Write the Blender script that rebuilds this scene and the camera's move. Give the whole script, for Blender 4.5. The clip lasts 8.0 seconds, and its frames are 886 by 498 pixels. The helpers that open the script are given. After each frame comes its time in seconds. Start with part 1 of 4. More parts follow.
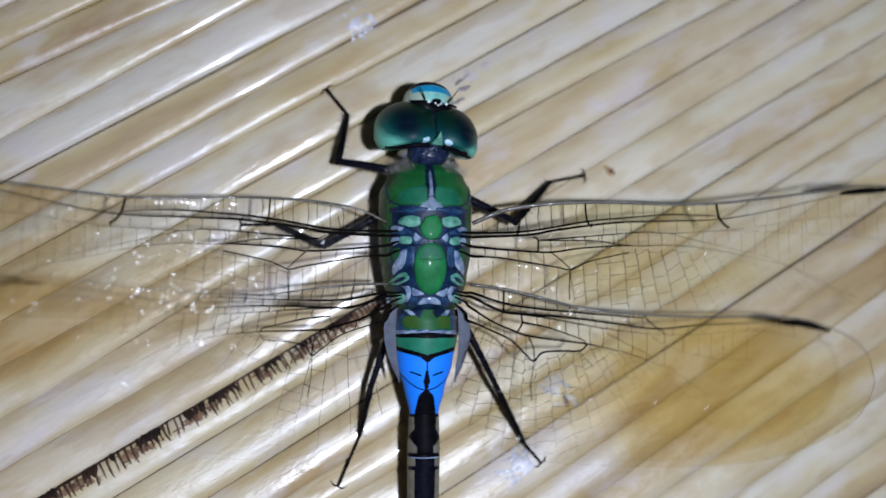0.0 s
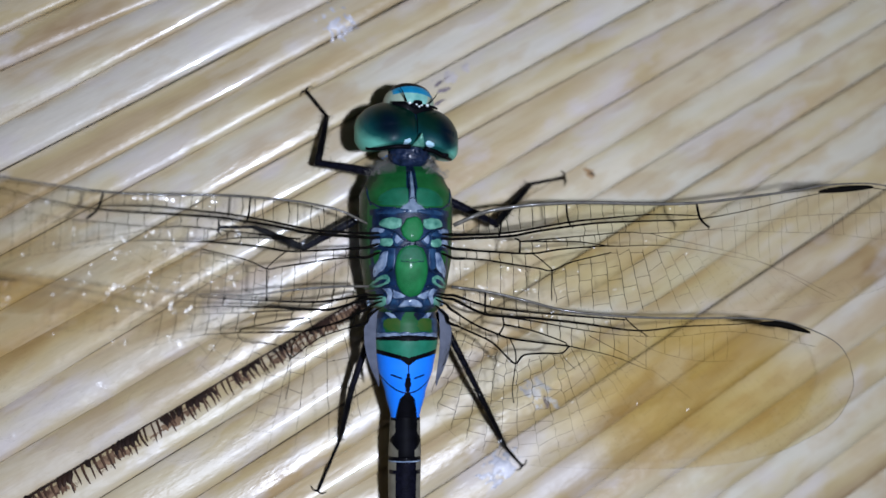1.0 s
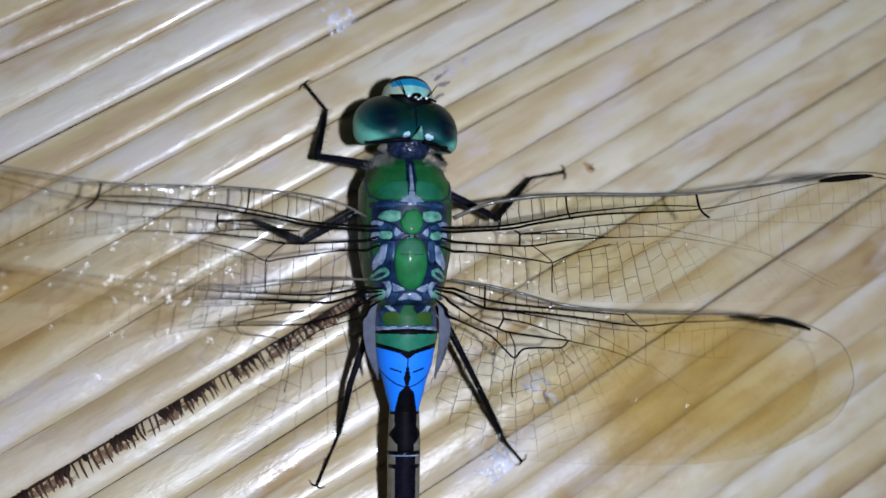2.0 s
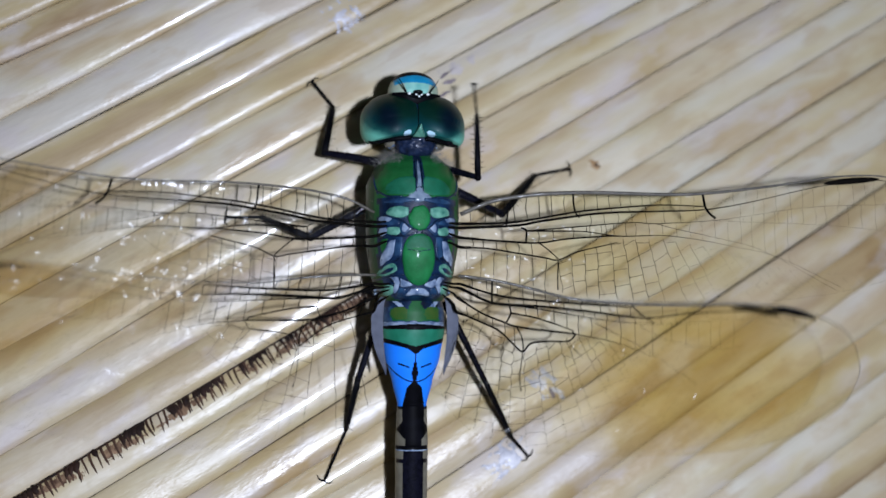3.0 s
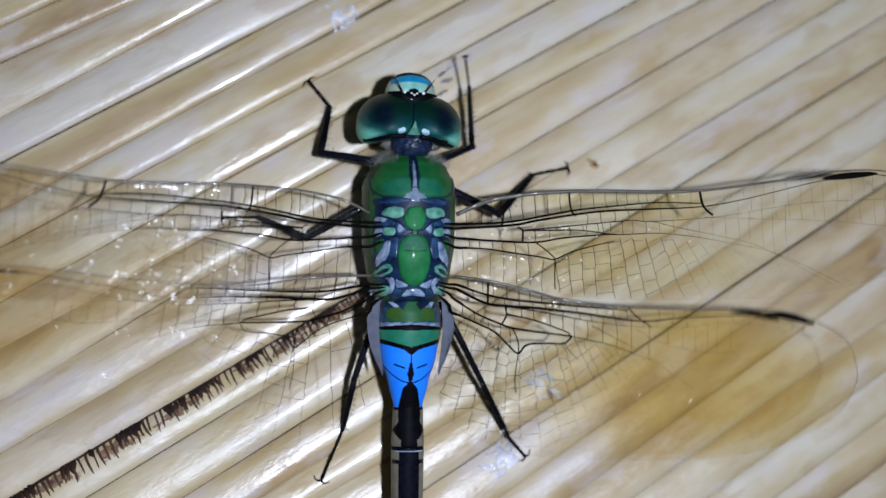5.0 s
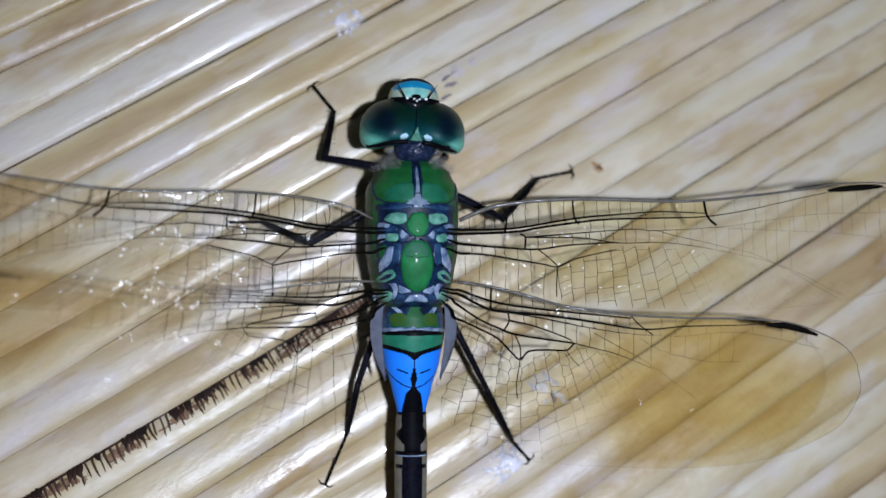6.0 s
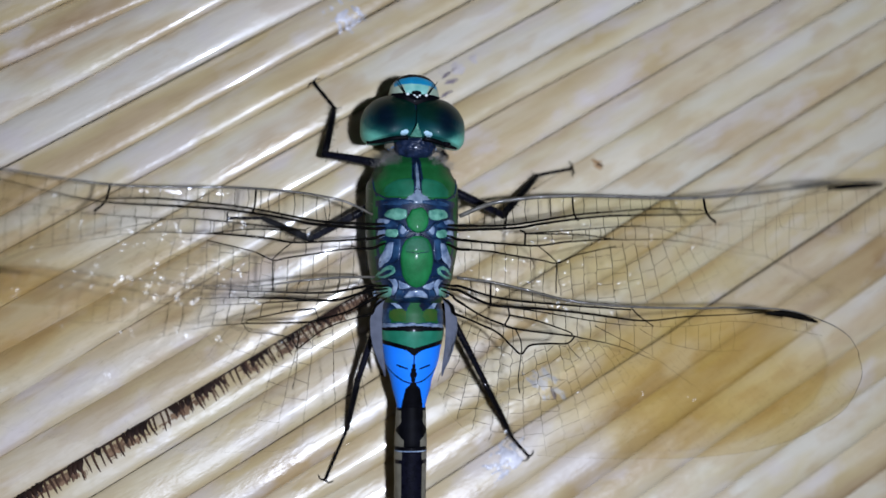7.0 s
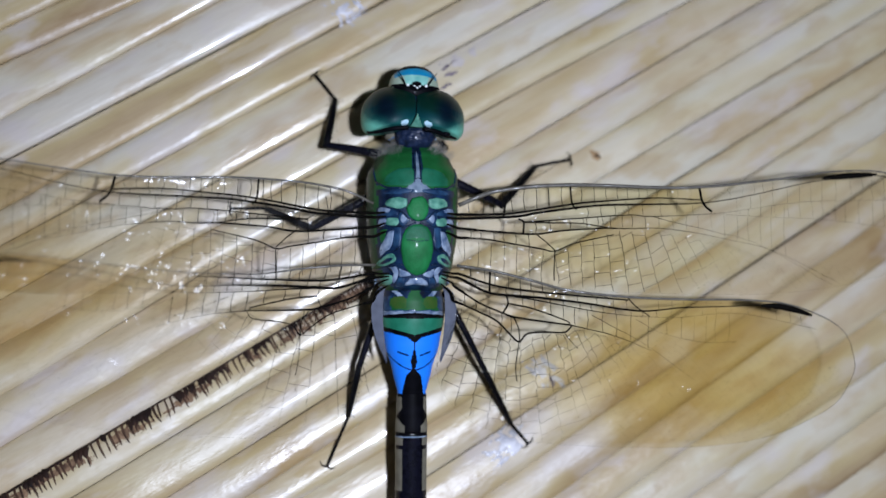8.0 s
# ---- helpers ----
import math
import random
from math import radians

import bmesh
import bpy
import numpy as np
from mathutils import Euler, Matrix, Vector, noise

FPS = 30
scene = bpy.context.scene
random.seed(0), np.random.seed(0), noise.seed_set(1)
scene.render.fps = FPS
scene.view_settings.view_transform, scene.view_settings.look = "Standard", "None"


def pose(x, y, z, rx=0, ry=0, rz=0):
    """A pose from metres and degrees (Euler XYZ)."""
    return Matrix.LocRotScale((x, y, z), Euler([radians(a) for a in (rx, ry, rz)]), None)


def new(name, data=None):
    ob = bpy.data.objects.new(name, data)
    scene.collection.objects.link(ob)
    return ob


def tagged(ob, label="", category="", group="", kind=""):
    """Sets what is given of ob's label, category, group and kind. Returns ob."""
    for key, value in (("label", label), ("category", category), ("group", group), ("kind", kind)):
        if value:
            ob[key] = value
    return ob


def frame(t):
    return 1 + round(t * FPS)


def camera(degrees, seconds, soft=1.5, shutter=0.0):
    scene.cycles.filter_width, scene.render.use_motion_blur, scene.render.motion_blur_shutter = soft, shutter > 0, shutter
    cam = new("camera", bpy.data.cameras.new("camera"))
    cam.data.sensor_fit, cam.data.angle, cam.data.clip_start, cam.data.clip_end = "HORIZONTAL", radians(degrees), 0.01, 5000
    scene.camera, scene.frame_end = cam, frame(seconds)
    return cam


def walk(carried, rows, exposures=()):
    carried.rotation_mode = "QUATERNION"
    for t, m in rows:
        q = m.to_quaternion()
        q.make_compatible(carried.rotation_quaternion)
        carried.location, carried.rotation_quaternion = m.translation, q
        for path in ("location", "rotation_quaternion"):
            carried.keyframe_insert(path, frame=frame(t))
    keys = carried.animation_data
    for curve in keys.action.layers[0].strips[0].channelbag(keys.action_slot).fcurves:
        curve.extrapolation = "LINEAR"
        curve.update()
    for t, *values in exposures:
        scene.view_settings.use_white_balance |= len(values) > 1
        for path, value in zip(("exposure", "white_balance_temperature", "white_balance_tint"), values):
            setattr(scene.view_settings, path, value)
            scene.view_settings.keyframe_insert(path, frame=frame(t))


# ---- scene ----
cam = camera(48.0, 8.0, soft=1.6, shutter=0.7)
# close up, the lens holds only the body and the mat beside it sharp
cam.data.dof.use_dof = True
cam.data.dof.focus_distance = 0.0955
cam.data.dof.aperture_fstop = 15.0
from mathutils.geometry import delaunay_2d_cdt

MM = 0.001


def still(x, y, z, rx, ry, rz):
    return pose(x * MM, y * MM, z * MM, rx, ry, rz)


# hand-held, close above the mat, leaning a little to the tail and to one side
walk(cam, [
    (0.0, still(-16.534, -8.909, 104.887, 4.623, -7.838, 0.241)),
    (0.5, still(-17.594, -9.305, 104.025, 4.990, -9.397, 0.055)),
    (1.0, still(-17.234, -9.184, 104.153, 4.969, -9.392, 0.024)),
    (1.5, still(-16.972, -9.595, 103.693, 5.066, -9.438, 0.069)),
    (3.0, still(-18.122, -10.901, 104.089, 5.363, -9.527, -0.024)),
    (3.5, still(-17.542, -10.506, 104.380, 5.019, -9.263, 0.005)),
    (4.0, still(-17.516, -10.699, 104.410, 5.213, -9.177, -0.034)),
    (4.5, still(-17.369, -10.680, 103.921, 5.184, -9.220, 0.017)),
    (6.0, still(-15.859, -8.814, 104.514, 4.450, -8.213, 0.024)),
    (6.5, still(-15.843, -9.025, 104.652, 4.531, -8.111, 0.067)),
    (7.0, still(-15.587, -9.396, 104.685, 4.539, -8.057, 0.161)),
    (7.5, still(-15.202, -9.643, 104.750, 4.599, -7.884, 0.099)),
    (8.0, still(-15.751, -10.919, 106.010, 4.721, -8.043, 0.049)),
])

# ---- light: the small white lamp beside the lens, and a dim night round it ----
world = bpy.data.worlds.new("night")
world.use_nodes = True
world.node_tree.nodes["Background"].inputs[0].default_value = (0.9, 0.95, 1.0, 1)
world.node_tree.nodes["Background"].inputs[1].default_value = 0.02
scene.world = world

lamp_data = bpy.data.lights.new("phone_lamp", "POINT")
lamp_data.shadow_soft_size = 1.9 * MM
lamp_data.energy, lamp_data.color = 0.82, (0.835, 0.935, 1.19)
lamp = new("phone_lamp", lamp_data)
lamp.location = (2.2 * MM, -13.5 * MM, 132 * MM)


# ---- small helpers ----
def part(name, bm, material, parent=None, label="", smooth=True):
    """Link a bmesh, drawn in millimetres, as one mesh object."""
    bmesh.ops.scale(bm, vec=(MM, MM, MM), verts=bm.verts)
    bm.normal_update()
    me = bpy.data.meshes.new(name)
    for f in bm.faces:
        f.smooth = smooth
    bm.to_mesh(me)
    bm.free()
    for m in (material if isinstance(material, (list, tuple)) else [material]):
        me.materials.append(m)
    ob = new(name, me)
    ob.parent = parent
    return tagged(ob, label)


def spline(points, steps=6):
    """Catmull-Rom through the points."""
    pts = [Vector(p) for p in points]
    if len(pts) < 3:
        return [pts[0].lerp(pts[-1], i / steps) for i in range(steps + 1)]
    ext = [pts[0] * 2 - pts[1]] + pts + [pts[-1] * 2 - pts[-2]]
    out = []
    for i in range(1, len(ext) - 2):
        a, b, c, d = ext[i - 1:i + 3]
        for k in range(steps):
            t = k / steps
            out.append(0.5 * (2 * b + (c - a) * t + (2 * a - 5 * b + 4 * c - d) * t * t + (3 * b - a - 3 * c + d) * t ** 3))
    return out + [pts[-1]]


def tube(bm, pts, radii, sides=6, cap=True, flat=1.0):
    """A tube along pts; flat squeezes it along z."""
    pts = [Vector(p) for p in pts]
    rings = []
    for i, p in enumerate(pts):
        d = (pts[min(i + 1, len(pts) - 1)] - pts[max(i - 1, 0)])
        d = d.normalized() if d.length > 1e-9 else Vector((0, 1, 0))
        side = d.cross(Vector((0, 0, 1)))
        side = side.normalized() if side.length > 0.05 else Vector((1, 0, 0))
        up = side.cross(d).normalized()
        r = radii[i] if isinstance(radii, (list, tuple)) else radii
        rings.append([bm.verts.new(p + side * (r * math.cos(2 * math.pi * k / sides)) + up * (r * flat * math.sin(2 * math.pi * k / sides))) for k in range(sides)])
    for a, b in zip(rings, rings[1:]):
        for k in range(sides):
            bm.faces.new((a[k], a[(k + 1) % sides], b[(k + 1) % sides], b[k]))
    if cap:
        bm.faces.new(rings[0][::-1])
        bm.faces.new(rings[-1])
    return bm


def ellipsoid(bm, c, r, u=32, v=20, power=1.0):
    """A ball of three radii; power over 1 makes it fuller."""
    made = bmesh.ops.create_uvsphere(bm, u_segments=u, v_segments=v, radius=1.0)["verts"]
    for w in made:
        s = [math.copysign(abs(q) ** (1 / power), q) for q in w.co]
        w.co = Vector((c[0] + r[0] * s[0], c[1] + r[1] * s[1], c[2] + r[2] * s[2]))
    return made


def loft(bm, rings):
    rows = [[bm.verts.new(p) for p in ring] for ring in rings]
    n = len(rows[0])
    for a, b in zip(rows, rows[1:]):
        for k in range(n):
            bm.faces.new((a[k], a[(k + 1) % n], b[(k + 1) % n], b[k]))
    bm.faces.new(rows[0][::-1])
    bm.faces.new(rows[-1])
    return bm


def lerp(table, y):
    """Value at y of a table of (y, value), y falling."""
    for (a, va), (b, vb) in zip(table, table[1:]):
        if a >= y >= b:
            t = (a - y) / (a - b)
            t = t * t * (3 - 2 * t) * 0.5 + t * 0.5
            return va + (vb - va) * t
    return table[0][1] if y > table[0][0] else table[-1][1]


# ---- materials ----
def shader(name):
    m = bpy.data.materials.new(name)
    m.use_nodes = True
    nt = m.node_tree
    return m, nt, nt.nodes["Principled BSDF"]


def node(nt, kind, **kw):
    n = nt.nodes.new(kind)
    for k, v in kw.items():
        if k in n.inputs:
            n.inputs[k].default_value = v
    return n


def ramp(nt, source, stops, mode="LINEAR"):
    r = nt.nodes.new("ShaderNodeValToRGB")
    r.color_ramp.interpolation = mode
    el = r.color_ramp.elements
    while len(el) < len(stops):
        el.new(0.5)
    for e, (p, c) in zip(el, stops):
        e.position, e.color = p, (*c, 1)
    nt.links.new(source, r.inputs[0])
    return r.outputs[0]


def mixed(nt, fac, a, b, mode="MIX"):
    x = nt.nodes.new("ShaderNodeMix")
    x.data_type, x.blend_type = "RGBA", mode
    for sock, v in ((x.inputs[0], fac), (x.inputs[6], a), (x.inputs[7], b)):
        if isinstance(v, (int, float)):
            sock.default_value = v
        elif isinstance(v, tuple):
            sock.default_value = (*v, 1)
        else:
            nt.links.new(v, sock)
    return x.outputs[2]


def chitin(name, c1, c2, rough=0.3, coat=0.4, scale=900.0, bump=0.15, metal=0.0, coat_rough=0.12):
    """Insect skin: two close colours in fine mottling, grain and a thin gloss."""
    m, nt, b = shader(name)
    tc = nt.nodes.new("ShaderNodeTexCoord")
    n1 = node(nt, "ShaderNodeTexNoise", Scale=scale, Detail=4.0)
    n2 = node(nt, "ShaderNodeTexNoise", Scale=scale * 6, Detail=2.0)
    nt.links.new(tc.outputs["Object"], n1.inputs["Vector"])
    nt.links.new(tc.outputs["Object"], n2.inputs["Vector"])
    nt.links.new(ramp(nt, n1.outputs[0], [(0.3, c1), (0.7, c2)]), b.inputs["Base Color"])
    bp = node(nt, "ShaderNodeBump", Strength=bump, Distance=0.00004)
    nt.links.new(n2.outputs[0], bp.inputs["Height"])
    nt.links.new(bp.outputs[0], b.inputs["Normal"])
    b.inputs["Roughness"].default_value = rough
    b.inputs["Metallic"].default_value = metal
    b.inputs["Specular IOR Level"].default_value = 0.2
    b.inputs["Coat Weight"].default_value = coat
    b.inputs["Coat Roughness"].default_value = coat_rough
    return m


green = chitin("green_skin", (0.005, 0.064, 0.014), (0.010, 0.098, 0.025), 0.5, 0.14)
# the same green made darker: the flanks' shade put into the colour
shaded_green = chitin("shaded_flank_green_skin", (0.003, 0.03, 0.009), (0.007, 0.058, 0.016), 0.5, 0.1)
green_bright = chitin("bright_green_skin", (0.004, 0.10, 0.025), (0.010, 0.16, 0.044), 0.6, 0.04, 900, 0.8)
green_dull = chitin("dull_green_skin", (0.010, 0.085, 0.036), (0.022, 0.135, 0.07), 0.6, 0.04, 900, 0.8)
teal = chitin("teal_green_skin", (0.008, 0.12, 0.065), (0.016, 0.17, 0.10), 0.5, 0.12)
pale_teal = chitin("pale_teal_skin", (0.012, 0.11, 0.08), (0.15, 0.36, 0.26), 0.5, 0.15, 1300, 0.5)
lavender = chitin("pale_lavender_skin", (0.05, 0.09, 0.17), (0.31, 0.38, 0.48), 0.5, 0.15, 1300, 0.5)
slate = chitin("slate_blue_skin", (0.003, 0.014, 0.045), (0.022, 0.066, 0.135), 0.45, 0.3, 1300, 0.5)
navy = chitin("navy_black_skin", (0.0012, 0.004, 0.012), (0.007, 0.026, 0.070), 0.4, 0.3, 900, 0.5)
carina_grey = chitin("carina_grey_skin", (0.08, 0.12, 0.17), (0.17, 0.22, 0.28), 0.5, 0.2, 1800)
shoulder_green = chitin("shoulder_green_skin", (0.005, 0.078, 0.036), (0.010, 0.12, 0.062), 0.5, 0.15)
neck_blue = chitin("neck_blue_skin", (0.002, 0.005, 0.014), (0.012, 0.023, 0.058), 0.5, 0.15, 1300, 0.3)
olive = chitin("olive_skin", (0.018, 0.075, 0.012), (0.05, 0.085, 0.016), 0.45, 0.2, 900)
azure = chitin("azure_skin", (0.006, 0.18, 0.80), (0.010, 0.21, 0.88), 0.6, 0.06, 500, 0.05)
black = chitin("black_skin", (0.0015, 0.0015, 0.002), (0.004, 0.004, 0.006), 0.5, 0.08, coat_rough=0.035)
black_blue = chitin("blue_black_skin", (0.0015, 0.0016, 0.004), (0.005, 0.005, 0.011), 0.5, 0.5, 1500, 0.7, coat_rough=0.1)
taupe = chitin("taupe_skin", (0.09, 0.082, 0.06), (0.17, 0.155, 0.115), 0.5, 0.15)
cream = chitin("cream_skin", (0.22, 0.30, 0.22), (0.36, 0.42, 0.32), 0.45, 0.2)
grey_skin = chitin("grey_membrane_skin", (0.06, 0.067, 0.09), (0.10, 0.108, 0.14), 0.6, 0.05)
vein_black = chitin("vein_black", (0.0015, 0.0013, 0.001), (0.004, 0.003, 0.002), 0.6, 0.0)
vein_brown = chitin("vein_brown", (0.006, 0.0045, 0.002), (0.016, 0.012, 0.006), 0.6, 0.0)
costa_grey = chitin("costa_grey", (0.06, 0.054, 0.044), (0.125, 0.112, 0.09), 0.5, 0.4, 1600, 1.0, coat_rough=0.16)
hair_grey = chitin("hair_grey", (0.17, 0.165, 0.15), (0.32, 0.31, 0.28), 0.7, 0.0)
fringe_brown = chitin("fringe_brown", (0.008, 0.004, 0.003), (0.032, 0.014, 0.008), 0.7, 0.05, 700)
fringe_mid = chitin("fringe_mid_brown", (0.022, 0.011, 0.007), (0.095, 0.047, 0.028), 0.7, 0.05, 700)
husk_tan = chitin("husk_tan", (0.07, 0.036, 0.02), (0.30, 0.185, 0.105), 0.7, 0.05, 1600)
fringe_red = chitin("fringe_red_brown", (0.07, 0.032, 0.02), (0.16, 0.085, 0.055), 0.7, 0.05, 700)
for m in (vein_black, vein_brown, black, black_blue):
    m.node_tree.nodes["Principled BSDF"].inputs["Specular IOR Level"].default_value = 0.03


def eye_skin(side):
    """Compound eye: dark green crown, a blue-black patch on its outer flank, pale teal rim."""
    m, nt, b = shader("compound_eye")
    tc = nt.nodes.new("ShaderNodeTexCoord")

    def away(x, y, z, kx=1.0, ky=1.0, kz=1.0):
        mp = node(nt, "ShaderNodeMapping")
        nt.links.new(tc.outputs["Generated"], mp.inputs["Vector"])
        mp.inputs["Location"].default_value = (-x * kx, -y * ky, -z * kz)
        mp.inputs["Scale"].default_value = (kx, ky, kz)
        ln = nt.nodes.new("ShaderNodeVectorMath")
        ln.operation = "LENGTH"
        nt.links.new(mp.outputs[0], ln.inputs[0])
        ad = nt.nodes.new("ShaderNodeMath")
        ad.operation = "MULTIPLY_ADD"
        nt.links.new(nz.outputs[0], ad.inputs[0])
        ad.inputs[1].default_value = 0.12
        nt.links.new(ln.outputs["Value"], ad.inputs[2])
        return ad.outputs[0]

    nz = node(nt, "ShaderNodeTexNoise", Scale=3.0, Detail=3.0)
    nt.links.new(tc.outputs["Generated"], nz.inputs["Vector"])
    body = ramp(nt, away(0.5 - 0.12 * side, 0.62, 0.65), [(0.22, (0.0012, 0.012, 0.006)), (0.45, (0.0015, 0.018, 0.013)), (0.58, (0.0022, 0.035, 0.04)), (0.68, (0.010, 0.085, 0.075)), (0.77, (0.12, 0.40, 0.30))])
    dark = ramp(nt, away(0.5 + 0.07 * side, 0.38, 0.74, 1.15, 0.8, 0.6), [(0.16, (0.97, 0.97, 0.97)), (0.44, (0, 0, 0))], "EASE")
    nt.links.new(mixed(nt, dark, body, (0.0008, 0.005, 0.012)), b.inputs["Base Color"])
    b.inputs["Roughness"].default_value = 0.45
    b.inputs["Specular IOR Level"].default_value = 0.1
    b.inputs["Coat Weight"].default_value = 0.2
    b.inputs["Coat Roughness"].default_value = 0.03
    vor = node(nt, "ShaderNodeTexVoronoi", Scale=9000.0)
    nt.links.new(tc.outputs["Object"], vor.inputs["Vector"])
    bp = node(nt, "ShaderNodeBump", Strength=0.08, Distance=0.00001)
    nt.links.new(vor.outputs[0], bp.inputs["Height"])
    nt.links.new(bp.outputs[0], b.inputs["Normal"])
    return m


def wing_skin(name, amber, centre=(25, -8), reach=(17, 10), gloss=0.0012, clear=(0.965, 0.957, 0.93), satin=0.0):
    """Clear wing skin: mostly see-through, a faint amber stain, a crinkled gloss."""
    m, nt, b = shader(name)
    out = nt.nodes["Material Output"]
    nt.nodes.remove(b)
    tc = nt.nodes.new("ShaderNodeTexCoord")
    n1 = node(nt, "ShaderNodeTexNoise", Scale=90.0, Detail=2.0)
    nt.links.new(tc.outputs["Object"], n1.inputs["Vector"])
    # the stain is strongest in the middle of the outer wing
    mp = node(nt, "ShaderNodeMapping")
    kx, ky = 0.75 / (reach[0] * MM), 0.75 / (reach[1] * MM)
    mp.inputs["Location"].default_value = (-centre[0] * MM * kx, -centre[1] * MM * ky, 0)
    mp.inputs["Scale"].default_value = (kx, ky, 0.0)
    ab = nt.nodes.new("ShaderNodeVectorMath")
    ab.operation = "ABSOLUTE"
    flip = nt.nodes.new("ShaderNodeVectorMath")
    flip.operation = "MULTIPLY"
    flip.inputs[1].default_value = (1, -1, 1)
    nt.links.new(tc.outputs["Object"], ab.inputs[0])
    nt.links.new(ab.outputs[0], flip.inputs[0])
    nt.links.new(flip.outputs[0], mp.inputs["Vector"])
    ln = nt.nodes.new("ShaderNodeVectorMath")
    ln.operation = "LENGTH"
    nt.links.new(mp.outputs[0], ln.inputs[0])
    ad = nt.nodes.new("ShaderNodeMath")
    ad.operation = "MULTIPLY_ADD"
    nt.links.new(n1.outputs[0], ad.inputs[0])
    ad.inputs[1].default_value = 0.5
    nt.links.new(ln.outputs["Value"], ad.inputs[2])
    stain = ramp(nt, ad.outputs[0], [(0.6, amber), (1.0, clear)])
    tr = nt.nodes.new("ShaderNodeBsdfTransparent")
    nt.links.new(stain, tr.inputs[0])
    gl = node(nt, "ShaderNodeBsdfGlossy", Roughness=0.095)
    cell = node(nt, "ShaderNodeTexVoronoi", Scale=950.0)
    nt.links.new(tc.outputs["Object"], cell.inputs["Vector"])
    dome = nt.nodes.new("ShaderNodeMath")
    dome.operation = "POWER"
    nt.links.new(cell.outputs["Distance"], dome.inputs[0])
    dome.inputs[1].default_value = 2.0
    bp = node(nt, "ShaderNodeBump", Strength=1.0, Distance=0.00005)
    nt.links.new(dome.outputs[0], bp.inputs["Height"])
    n2 = node(nt, "ShaderNodeTexNoise", Scale=420.0, Detail=2.0)
    nt.links.new(tc.outputs["Object"], n2.inputs["Vector"])
    bq = node(nt, "ShaderNodeBump", Strength=1.0, Distance=0.00022)
    nt.links.new(n2.outputs[0], bq.inputs["Height"])
    nt.links.new(bp.outputs[0], bq.inputs["Normal"])
    nt.links.new(bq.outputs[0], gl.inputs["Normal"])
    mx = nt.nodes.new("ShaderNodeMixShader")
    mx.inputs[0].default_value = gloss
    nt.links.new(tr.outputs[0], mx.inputs[1])
    nt.links.new(gl.outputs[0], mx.inputs[2])
    # a faint, broad sheen
    broad = node(nt, "ShaderNodeBsdfGlossy", Roughness=0.42)
    nt.links.new(bq.outputs[0], broad.inputs["Normal"])
    top = nt.nodes.new("ShaderNodeMixShader")
    top.inputs[0].default_value = satin
    nt.links.new(mx.outputs[0], top.inputs[1])
    nt.links.new(broad.outputs[0], top.inputs[2])
    nt.links.new(top.outputs[0], out.inputs[0])
    return m


fore_skin = wing_skin("clear_wing_skin", (0.93, 0.895, 0.75), (17, -3), (11, 4.5), 0.0006)
hind_skin = wing_skin("amber_wing_skin", (0.915, 0.832, 0.585), (25, -8.2), (18, 11), 0.0004)
# glossier film, only for the strips added to catch glints
glint_skin = wing_skin("glint_wing_skin", (0.96, 0.95, 0.93), gloss=0.006)
dusky_hind_skin = wing_skin("dusky_hind_wing_skin", (0.90, 0.815, 0.65), (37, -5), (22, 7), 0.0008, (0.985, 0.982, 0.975), 0.001)
dusky_fore_skin = wing_skin("dusky_fore_wing_skin", (0.90, 0.86, 0.77), (36, -4), (22, 8), 0.0008, (0.985, 0.982, 0.975), 0.0025)


